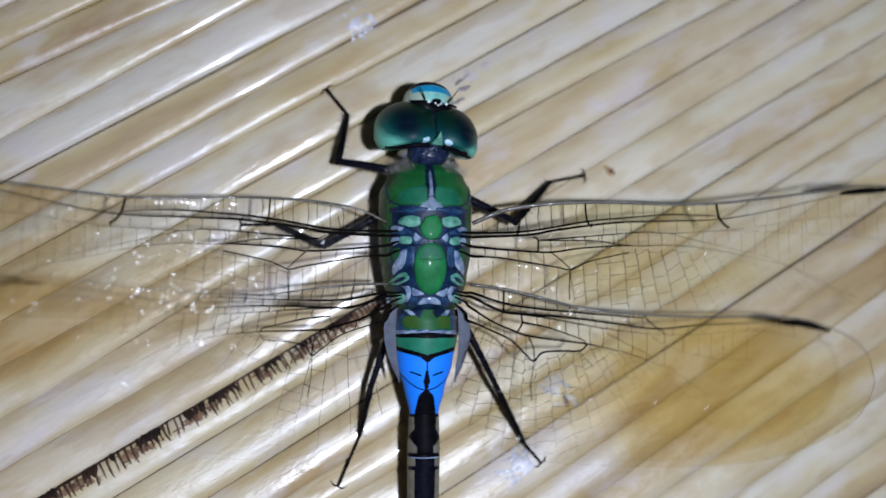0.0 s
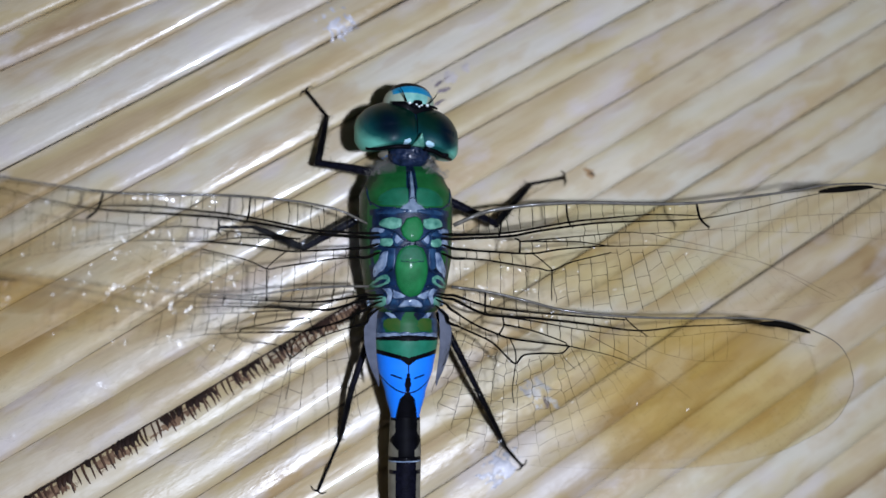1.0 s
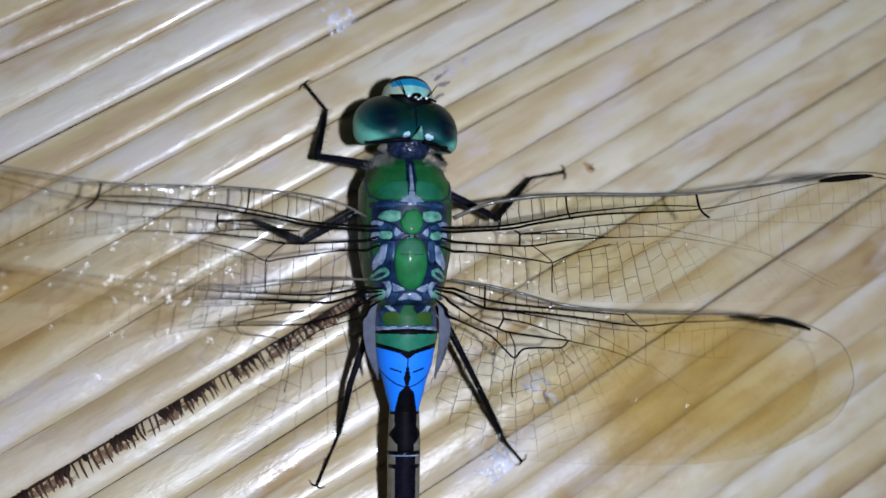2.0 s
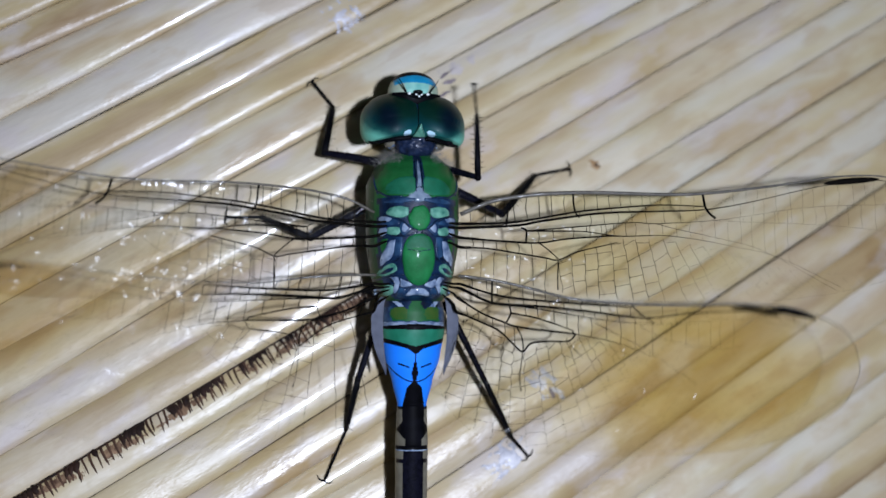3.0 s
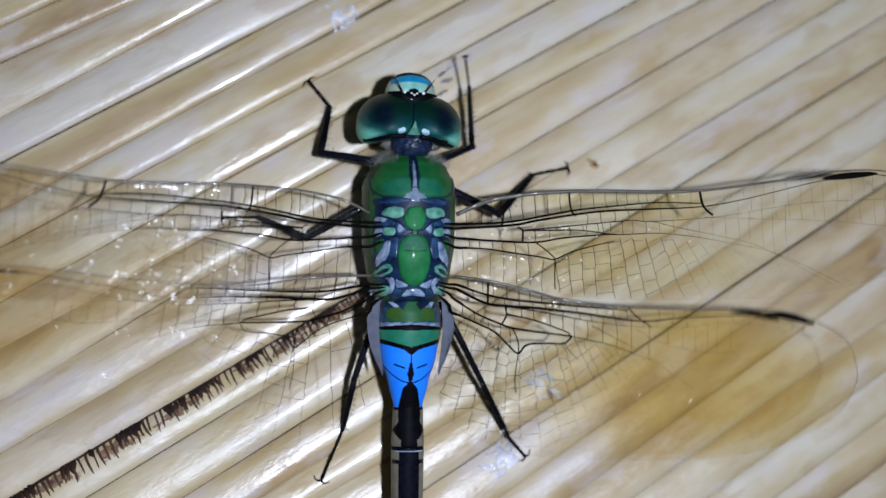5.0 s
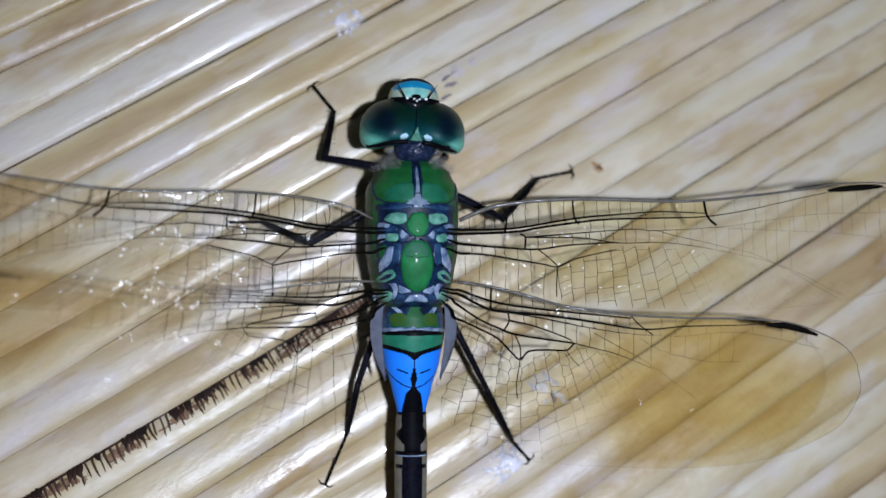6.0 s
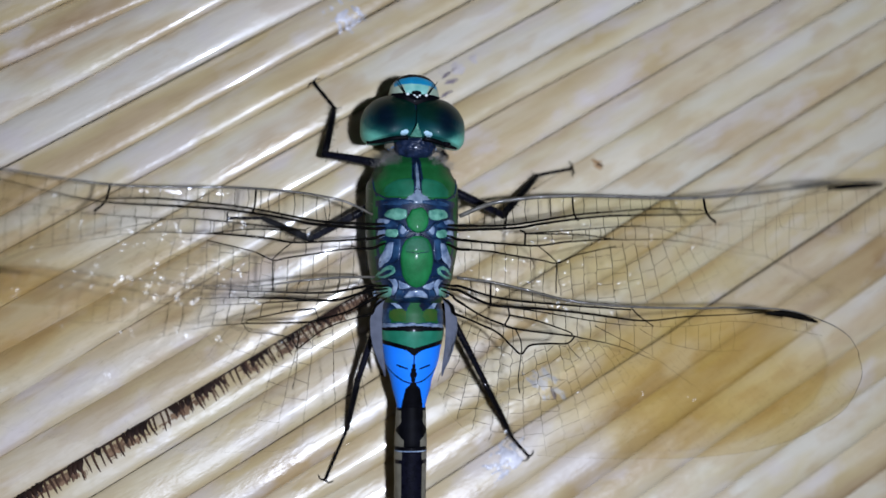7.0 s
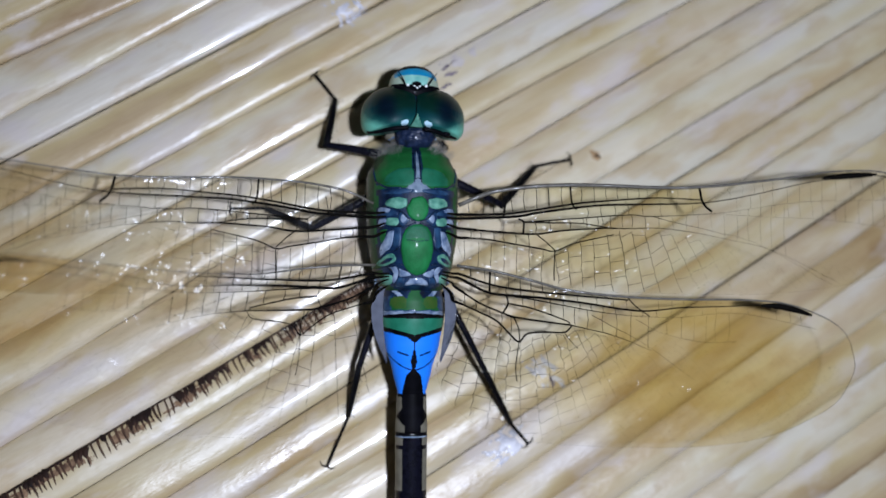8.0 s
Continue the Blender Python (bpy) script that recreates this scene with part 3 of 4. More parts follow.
plate("rear_plate", [(-0.6, -5.9), (0.6, -5.9), (1.1, -6.5), (0, -6.4), (-1.1, -6.5)], lavender, 0.14, 0.1)
plate("rear_plate", [(1.2, -5.9), (1.7, -5.8), (1.9, -6.5), (1.3, -6.5)], slate, 0.12, 0.1, True)
plate("front_band", [(0.5, 2.62), (1.8, 2.7), (3.0, 2.52), (3.1, 2.28), (1.7, 2.22), (0.6, 2.38)], slate, 0.1, 0.1, True)
plate("dorsal_carina", [(0, 6.6), (0.14, 5.6), (0.17, 3.7), (0.35, 3.05), (1.2, 2.7), (0, 2.35), (-1.2, 2.7), (-0.35, 3.05), (-0.17, 3.7), (-0.14, 5.6)], carina_grey, 0.06, 0.07)


def groove(pts, r=0.05):
    bm = bmesh.new()
    tube(bm, [(p.x, p.y, back(p.x, p.y) + 0.31) for p in spline([(x, y, 0) for x, y in pts], 5)], r, 6, flat=0.6)
    part("groove", bm, navy, body)


for sx in (-1, 1):
    groove([(sx * 3.9, 3.6), (sx * 3.3, 3.1), (sx * 2.8, 2.85), (sx * 1.6, 2.75)], 0.1)
    groove([(sx * 0.3, 6.4), (sx * 0.32, 5.0), (sx * 0.34, 3.3)], 0.035)
    groove([(sx * 4.1, 5.3), (sx * 4.0, 4.2), (sx * 3.75, 3.2)], 0.08)
    groove([(sx * 0.2, -0.45), (sx * 0.9, -0.2), (sx * 1.75, 0.55), (sx * 3.2, 1.1)], 0.07)
    groove([(0.0, -2.4), (sx * 0.5, -2.3), (sx * 1.1, -2.25)], 0.03)
    groove([(sx * 0.2, -0.6), (sx * 1.0, -0.95), (sx * 2.0, -0.95), (sx * 3.6, -0.95)], 0.08)
    groove([(sx * 1.7, -2.9), (sx * 2.2, -3.3), (sx * 2.9, -3.3), (sx * 3.4, -4.0)], 0.07)
    groove([(sx * 1.4, -4.6), (sx * 2.2, -4.5), (sx * 3.2, -4.85), (sx * 3.9, -4.9)], 0.09)

bm = bmesh.new()
r = random.Random(8)
for _ in range(120):
    sx, y = r.choice((-1, 1)), r.uniform(-1, 7)
    w, a = lerp(WIDTH, y), r.uniform(-0.1, 0.5)
    p = Vector((sx * w * math.cos(a) ** 0.87, y, 6.5 + (lerp(TOP, y) - 6.5) * math.copysign(abs(math.sin(a)) ** 0.87, a)))
    d = Vector((sx, r.uniform(-0.5, 0.7), r.uniform(-0.2, 0.5))) * r.uniform(0.12, 0.32)
    tube(bm, [p, p + d], [0.009, 0.003], 3, False)
part("flank_hair", bm, hair_grey, fly)


# abdomen: ten rings, each a mesh with its markings
def half_width(y):
    return lerp([(-6.4, 2.9), (-8, 3.15), (-9.6, 3.2), (-12.2, 2.72), (-14.8, 1.95), (-16.8, 1.45), (-18.5, 1.5), (-20.5, 1.6), (-25, 1.55), (-45, 1.7), (-54, 1.4), (-58, 0.8)], y)


def mid_height(y):
    return lerp([(-6.4, 7.0), (-10, 7.1), (-16, 7.0), (-24, 6.6), (-58, 3.6)], y)


def marks(x, y):
    """Index of the skin colour on the abdomen's upper side."""
    s, h = 600 + (-9.5 - y) / 0.0527, abs(x) / 0.0532
    if s < 590:
        s, h = s + 2 * noise.noise((x * 1.6, y * 1.6, 1)), h + 7 * noise.noise((x * 1.3, y * 1.3, 4))
    if s < 588:
        if s < 562:
            if h < 5 + (s - 545) * 0.55:
                return 1
            if abs(h - (44 - (s - 545) * 0.9)) < 4:
                return 5
            if ((h - 29) / 15) ** 2 + ((s - 574) / 12) ** 2 < 1:
                return 3
            return 4
        if ((h - 29) / 15) ** 2 + ((s - 574) / 12) ** 2 < 1:
            return 3
        if h < 14 + 0.8 * max(0, s - 576):
            return 1
        return 1 if h < 44 and s > 566 else (8 if h > 40 else 4)
    if s < 598:
        return (8 if s < 589.5 else 5) if s < 597 - 4 * (1 - h / 60) else 0
    if s < 604 - h * 0.03:
        return 0
    edge = 634 - h * 0.28
    if s < edge:
        return 9 if h < 56 else 6
    if s < edge + 8 + 7 * max(0, 1 - h / 14):
        return 0
    if s < 744:
        if h < 1.3 and s < 665:
            return 0
        if 660 < s < 700 and h < 5 * max(0, 1 - abs(s - 682) / 24) + 1:
            return 0
        if 10 < h < 30 and abs(s - (672 - (h - 10) * 0.35)) < 1.6:
            return 0
        if abs(s - (698 - h * h * 0.014)) < 1.2:
            return 0
        if s > 697 and h < 3 + (s - 697) * 0.9 - max(0, s - 709) * 0.72:
            return 0
        return 2
    q = (s - 744) % 74 if s < 818 else (s - 818) % 150 + 6
    if s < 818:
        dark = 27 if q < 5 else (20 if q < 26 else (20 + (q - 26) * 0.6 if q < 42 else (29 - (q - 42) * 0.8 if q < 58 else 15)))
        return 0 if h < dark or q > 70 else 6
    if q < 10:
        return 0
    if q < 12:
        return 5
    dark = 18 if q < 26 else (29 if q < 34 else (19 if q < 110 else 30))
    return 7 if h < dark else 6


ABDOMEN = [black, green, azure, olive, navy, lavender, taupe, black_blue, slate, teal]
CUTS = [-6.4, -9.05, -16.95, -20.9, -28.8, -36.7, -43, -48, -52, -55.5, -58]
for y0, y1 in zip(CUTS, CUTS[1:]):
    bm = bmesh.new()
    fine = y0 > -28
    n = 150 if fine else 40
    m = int((y0 - y1) / 0.055) if fine else 30
    rings = []
    for i in range(m + 1):
        y = y0 + (y1 - y0) * i / m
        e = min(i, m - i) / m
        w = half_width(y) * (1 - 0.03 * max(0, 1 - e * 25))
        rings.append([(w * math.cos(2 * math.pi * k / n), y, mid_height(y) + w * (0.95 if w < 2 else 0.92) * math.sin(2 * math.pi * k / n)) for k in range(n)])
    loft(bm, rings)
    for f in bm.faces:
        c = f.calc_center_median()
        f.material_index = marks(c.x, c.y) if c.z > mid_height(c.y) - 0.4 else 6
    part("abdomen_ring", bm, ABDOMEN, fly, "azure abdomen ring with black markings" if -9.5 < y0 < -9 else "")

# neck
bm = bmesh.new()
ellipsoid(bm, (0.05, 8.4, 8.5), (2.0, 1.5, 2.0), 64, 40, 1.2)
for v in bm.verts:
    v.co += Vector((0, 0.4, 1)) * (0.3 * noise.noise(v.co * 1.2) + 0.22 * noise.noise(Vector((v.co.x * 1.1, v.co.y * 4.5, 2.0)))) + Vector((0.25, 0.1, 0)) * noise.noise(v.co * 2.3)
part("neck", bm, neck_blue, fly)
bm = bmesh.new()
for sx in (-1.7, 1.9):
    ellipsoid(bm, (sx, 8.55, 7.6), (1.2, 0.55, 1.1), 20, 14)
part("neck_lobe", bm, taupe, fly)
for sx in (-1, 1):
    bm = bmesh.new()
    tube(bm, spline([(0.1 + sx * 0.25, 7.55, 10.15), (sx * 0.9, 7.75, 9.95), (sx * 1.55, 8.05, 9.3), (sx * 2.1, 8.3, 8.5), (sx * 2.5, 8.2, 7.8)], 5), [0.1 + 0.09 * math.sin(i * 0.9) ** 2 for i in range(21)], 8, flat=0.6)
    part("collar_fold", bm, lavender, fly)
bm = bmesh.new()
r = random.Random(3)
for _ in range(420):
    side = r.choice((-1, 1))
    a = r.uniform(0.15, 1.25)
    y = r.uniform(6.2, 7.9)
    w, t = lerp(WIDTH, y), lerp(TOP, y)
    p = Vector((side * w * math.cos(a) ** 0.9, y, 6.5 + (t - 6.5) * math.sin(a) ** 0.9))
    d = Vector((side * r.uniform(0.3, 1), r.uniform(0.2, 0.9), r.uniform(-0.2, 0.6))).normalized() * r.uniform(0.5, 1.1)
    tube(bm, [p, p + d * 0.5, p + d + Vector((0, 0, -0.1))], [0.011, 0.008, 0.003], 3)
part("collar_hair", bm, hair_grey, fly)

# ---- head ----
bm = bmesh.new()
ellipsoid(bm, (0.1, 1.2, -0.8), (3.6, 2.0, 2.6), 32, 20)
head = part("head", bm, navy, fly)
head.matrix_basis = pose(-0.28 * MM, 9.88 * MM, 9.1 * MM)


pale_spot = chitin("pale_spot_skin", (0.3, 0.5, 0.58), (0.5, 0.66, 0.74), 0.4, 0.4)


seam = {}


def eye(side):
    """A big rounded eye, cut flat where it meets its twin, highest at the back."""
    bm = bmesh.new()
    ellipsoid(bm, (0, 0, 0), (3.05, 2.6, 3.1), 128, 96, 1.12)
    for v in bm.verts:
        x = v.co.x * side
        if x < -2.12:
            v.co.x = side * (-2.12 + (x + 2.12) * 0.02)
        if x < 0 and v.co.y > 0:
            v.co.y *= 1 + 0.50 * (x / 2.12) ** 2
        if v.co.y < -1.75:
            v.co.y = -1.75 + (v.co.y + 1.75) * 0.35
        v.co.z += -0.42 * v.co.y - 0.16 * max(0, x) ** 1.3
        v.co.y -= 0.1 * max(0, x) ** 2 * (0.45 if v.co.y > 0 else 0.3) + (0.16 * max(0, x + 1.0) if v.co.y < 0 else 0)
    for f in bm.faces:
        c = f.calc_center_median()
        if c.z > 0 and ((c.y + 1.66 + 0.3 * (c.x * side + 1.0)) / 0.24) ** 2 + ((c.x * side + 1.0) / 0.40) ** 2 < 1:
            f.material_index = 1
    for v in bm.verts:
        if v.co.x * side < -2.1 and v.co.z > 0:
            q = round(v.co.y * 2.5) / 2.5
            seam[q] = max(seam.get(q, -9), v.co.z)
    ob = part("eye", bm, [eye_skin(side), pale_spot], head, "glossy dark green compound eye")
    ob.matrix_basis = Matrix.Translation((side * 2.12 * MM + 0.15 * MM, 0.9 * MM, -0.3 * MM))


eye(-1)
eye(1)
bm = bmesh.new()
line = [(0.15 + 0.05 * math.sin(q * 2), q + 0.9, z - 0.3 + 0.03) for q, z in sorted(seam.items()) if -1.1 < q < 2.1]
tube(bm, spline(line, 4), 0.045, 6)
part("eye_seam", bm, black, head)


def frons():
    bm = bmesh.new()
    ellipsoid(bm, (0, 0, 0), (2.5, 2.4, 2.4), 128, 96, 1.12)
    for f in bm.faces:
        c = f.calc_center_median()
        y, ax = c.y, abs(c.x)
        bend = 0.11 * ax * ax
        if y > 1.8 - bend:
            f.material_index = 0
        elif y > 1.02 - bend * 0.5 and ax < 2.1:
            f.material_index = 1
        elif y > -0.1:
            f.material_index = 2 if ax < 1.35 - 0.3 * (1.2 - y) else 3
        else:
            f.material_index = 0
    ob = part("face_shield", bm, [black, azure_dim, face_pale, cream], head, "blue and pale green face shield with black rim")
    ob.matrix_basis = pose(0.12 * MM, 3.3 * MM, -0.8 * MM)


glassy = chitin("pale_glassy_skin", (0.62, 0.68, 0.66), (0.75, 0.8, 0.78), 0.25, 0.8, 1500, 0.05)
face_pale = chitin("pale_aqua_skin", (0.10, 0.33, 0.29), (0.27, 0.52, 0.44), 0.45, 0.2, 900, 0.2)
azure_dim = chitin("deep_azure_skin", (0.004, 0.16, 0.31), (0.008, 0.24, 0.42), 0.4, 0.3)
frons()
bm = bmesh.new()
ellipsoid(bm, (0.12, 3.3, 2.0), (0.45, 0.22, 0.3), 24, 16)
ellipsoid(bm, (0.12, 2.95, 1.8), (0.7, 0.28, 0.32), 32, 20)
part("vertex_bump", bm, black, head)
bm = bmesh.new()
tube(bm, spline([(-2.25, 3.15, 1.1), (-1.2, 3.12, 1.85), (0.12, 3.0, 2.2), (1.4, 3.12, 1.85), (2.4, 3.15, 1.1)]), 0.12, 8)
part("brow_bar", bm, black, head)
for x, y, size in ((-0.78, 3.08, 0.17), (1.02, 3.08, 0.17), (-0.14, 2.98, 0.11), (0.12, 2.8, 0.12), (0.38, 2.98, 0.11)):
    bm = bmesh.new()
    ellipsoid(bm, (x, y, 2.42 - 0.28 * abs(x - 0.12)), (size, size * 0.85, size * 0.8), 14, 10)
    part("ocellus", bm, glassy, head, "pale glassy simple eye")
for sx in (-1, 1):
    bm = bmesh.new()
    tube(bm, spline([(0.12 + sx * 1.15, 3.3, 1.8), (0.12 + sx * 1.5, 3.8, 2.1), (0.12 + sx * 1.95, 4.5, 2.1)]), [0.085 - 0.0045 * i for i in range(13)], 6)
    part("antenna", bm, black, head)
# pale wedge and dark rim at the back of the head
bm = bmesh.new()
loft(bm, [[(x * k, y, z + h) for x, y, z in ((-0.62, -1.1, 2.5), (0.62, -1.1, 2.5), (0.24, -0.5, 3.3), (0.0, 0.05, 3.35), (-0.24, -0.5, 3.3))] for k, h in ((1.0, -0.4), (1.0, 0.1), (0.8, 0.2))])
bmesh.ops.translate(bm, vec=(0.15, 0, 0), verts=bm.verts)
bmesh.ops.recalc_face_normals(bm, faces=bm.faces)
part("occiput", bm, pale_teal, head)
for sx in (-1, 1):
    bm = bmesh.new()
    tube(bm, spline([(0.15 + sx * 0.75, -1.2, 2.5), (sx * 2.0, -1.35, 2.4), (sx * 3.4, -1.55, 1.5), (sx * 4.3, -1.5, 0.6)]), 0.22, 8)
    if sx > 0:
        ellipsoid(bm, (3.2, -1.45, 1.8), (0.42, 0.34, 0.4), 16, 12)
    part("eye_rim", bm, black, head)

# ---- wings ----
FORE = dict(
    edge=[(0, 1.1), (2.6, 2.25), (5.2, 2.8), (8.6, 3.15), (12.9, 3.3), (18.9, 3.2), (22.8, 3.3), (27.2, 3.8), (32.8, 4.6), (35.6, 5.1), (40, 5.2), (43.1, 4.3), (45.2, 2.4), (46, 0.1), (44.8, -2.1), (41.8, -4.2), (36.5, -5.8), (30.2, -6.7), (23.9, -6.9), (18.7, -6.9), (13.4, -6.8), (8.5, -6.2), (5.1, -5.4), (2.6, -5.1), (0.7, -4.3), (0.1, -3.2), (-0.2, -1.6)],
    front=10,
    veins=[
        ("subcosta", 0.10, 0, [(0, 0.2), (3.7, 0.3), (6.3, 0.6), (10.6, 1.4), (14, 1.8), (18.9, 2.2), (23.2, 2.1)]),
        ("radius", 0.12, 0, [(0, -0.2), (5.2, 0.1), (7.4, 0.5), (10.6, 1), (14, 1.4), (18.9, 1.6), (23, 1.8), (27.2, 2.5), (34.4, 4.2), (39.8, 4.8), (42.6, 4)]),
        ("nodus", 0.15, 0, [(22.9, 3.2), (23.2, 2.1), (23.6, 1.5), (24.2, 1.0)]),
        ("antenodal_bar", 0.10, 0, [(10.6, 3.2), (10.8, 1.5), (11.2, 0.9)]),
        ("antenodal_bar", 0.08, 0, [(4.5, 1.7), (4.3, 0.1)]),
        ("arculus", 0.09, 0, [(5.7, -0.1), (6.2, -0.4), (6.2, -1.5)]),
        ("sector_vein", 0.07, 0, [(6.3, -0.4), (10.6, 0), (16.2, 0.5), (18.4, 0.4), (25, 0.9), (32.7, 2.1), (40.9, 2.5)]),
        ("median_vein", 0.07, 0, [(6.2, -0.4), (8.5, -0.4), (11.7, -0.4), (15, -0.8), (18.8, -0.7), (22.1, -1), (26, -1.7), (30, -2.6), (36, -5.4)]),
        ("sector_vein", 0.06, 0, [(18.4, 0.4), (20.5, -0.1), (24.8, -1), (28.1, -1.8), (31.9, -3.7), (35.6, -5.7)]),
        ("median_vein", 0.09, 0, [(0, -1.1), (4.2, -1.4), (7.4, -1.5), (10.1, -1.1), (13.9, -0.8), (15, -0.8)]),
        ("cubital_vein", 0.075, 0, [(0, -2), (2.6, -2.1), (5.2, -2.5), (7.9, -2.9), (9.2, -3.1), (11.1, -2.3), (14.8, -1.4)]),
        ("cubital_vein", 0.06, 0, [(7.4, -1.5), (8.2, -2.1), (9.2, -3)]),
        ("anal_vein", 0.06, 0, [(9.2, -3.1), (9.2, -5.9)]),
        ("sector_vein", 0.05, 0, [(23.4, 0.8), (29.3, 0.6), (35.6, 0.4), (42.6, -0.3)]),
    ],
    stigma=[(34.6, 4.3), (37.2, 4.6), (39.9, 4.8)],
    cells=[(0, -2.2), (5.2, -2.6), (9.2, -3.2), (11.6, -2.3), (14.9, -1.1), (19.2, -1.1), (25.7, -2.1), (32, -3.9), (46.1, -4)],
    rungs=[(0, 1, 0.6, 24, 1.05), (1, 2, 1.5, 24, 1.5), (0, 2, 25.5, 36.5, 1.15), (2, 7, 12, 24, 1.5), (2, 7, 26.5, 44, 1.2), (7, 8, 8, 34, 1.1), (10, 11, 0.8, 7.5, 1.3), (7, 10, 7, 15, 1.6), (7, 14, 25, 44, 1.2)])
HIND = dict(
    edge=[(-0.2, 1.2), (3.1, 0.8), (6.9, 0), (10.6, -0.9), (16.2, -1.4), (21.6, -1.5), (27.1, -1.4), (31.4, -1.6), (34.8, -2.6), (37, -3.8), (38.2, -5.4), (38.6, -8.1), (36.8, -11.3), (32.3, -14), (26.8, -15.5), (18.6, -16.1), (8.4, -15.9), (5.1, -15.2), (1.5, -13.9), (-1, -11.5), (-1.9, -9.1), (-1.8, -7.2), (-0.2, -3.8), (-0.3, -1.6)],
    front=8,
    veins=[
        ("subcosta", 0.10, 0, [(0, 0.4), (2.6, -0.4), (5.2, -0.9), (10, -1.3), (16.4, -1.7)]),
        ("radius", 0.12, 0, [(0, 0), (2.6, -1.2), (4.3, -1.5), (8, -1.7), (12.3, -2.1), (17.5, -2.7), (21.6, -2.3), (27.1, -2), (29.3, -1.9), (34.3, -2.8)]),
        ("nodus", 0.09, 0, [(16.4, -1.5), (17.2, -2.3), (18.5, -3.2)]),
        ("antenodal_bar", 0.09, 0, [(3, 0.7), (3, -1.2)]),
        ("arculus", 0.08, 0, [(4.7, -1.6), (4.8, -2.4), (4.4, -3.2)]),
        ("sector_vein", 0.07, 0, [(4.4, -1.5), (8, -2), (12.3, -2.7), (16.7, -3.2), (21.6, -3.2), (27.1, -2.7), (34.7, -4)]),
        ("median_vein", 0.08, 0, [(4.8, -2.3), (7.4, -2.8), (10.6, -3.9), (11.1, -4.3), (14.9, -5.1), (18.8, -6.5)]),
        ("sector_vein", 0.06, 0, [(12.9, -3.2), (15, -4.3), (18.3, -6), (22.8, -9.1)]),
        ("sector_vein", 0.06, 0, [(17.2, -3.5), (18.8, -4.4), (20.5, -5), (23.8, -5.6), (27, -5.5)]),
        ("median_vein", 0.09, 0, [(-0.4, -0.8), (2, -2.3), (4.2, -3.2), (5.4, -3.6), (8.5, -4), (11.1, -4.3)]),
        ("cubital_vein", 0.09, 0, [(-0.4, -2.2), (1.8, -3.1), (3.7, -4), (5.1, -5.3), (6, -6), (6.8, -5.2), (8.5, -5), (10.4, -5), (11.1, -4.3)]),
        ("cubital_vein", 0.06, 0, [(5.4, -3.6), (5.95, -4.8), (6.05, -6)]),
        ("anal_vein", 0.045, 0, [(6, -6), (5.85, -7.4), (5.75, -8.6), (5.9, -9.8)]),
        ("anal_vein", 0.045, 0, [(10.4, -5), (10.8, -5.6), (11.7, -6.5)]),
    ],
    stigma=[(29.2, -2), (31.5, -2.1), (34.3, -2.8)],
    cells=[(-2, -2.8), (0, -2.8), (3.7, -4.3), (6, -6.1), (8.5, -5.1), (11.1, -4.5), (14.9, -5.3), (20.1, -5.2), (27, -5.6), (38.3, -7.8)],
    rungs=[(0, 1, 0.8, 17, 1.15), (1, 2, 1.5, 17, 1.5), (0, 2, 19, 30.5, 1.2), (2, 6, 6, 36, 1.3), (6, 7, 6, 19, 1.4), (6, 9, 20, 37, 1.2), (10, 11, 0.5, 6, 1.2)])


# strips added over the wing skin to catch glints: their middle lines and widths
GLITTER = {
    ("hindwing", 1): [([(1.8, 0.35), (5, -0.35), (8, -0.95), (11.5, -1.35)], 0.75)],
    ("forewing", 1): [([(3.0, -2.9), (5.5, -3.1), (8.6, -3.7)], 0.8)],
    ("forewing", -1): [([(12.5, 2.6), (16, 2.75), (20.5, 2.75)], 0.9)],
    ("hindwing", -1): [([(3, -5.4), (7, -4.2), (11, -3.8)], 0.6), ([(12, -4.4), (16, -4.2), (20, -4.6)], 1.2)],
}


def height_on(poly, x):
    for (a, ya), (b, yb) in zip(poly, poly[1:]):
        if a <= x <= b and b > a:
            return ya + (yb - ya) * (x - a) / (b - a)
    return None


def inside(poly, x, y):
    hit = False
    for (ax, ay), (bx, by) in zip(poly, poly[1:] + poly[:1]):
        if (ay > y) != (by > y) and x < ax + (y - ay) / (by - ay) * (bx - ax):
            hit = not hit
    return hit


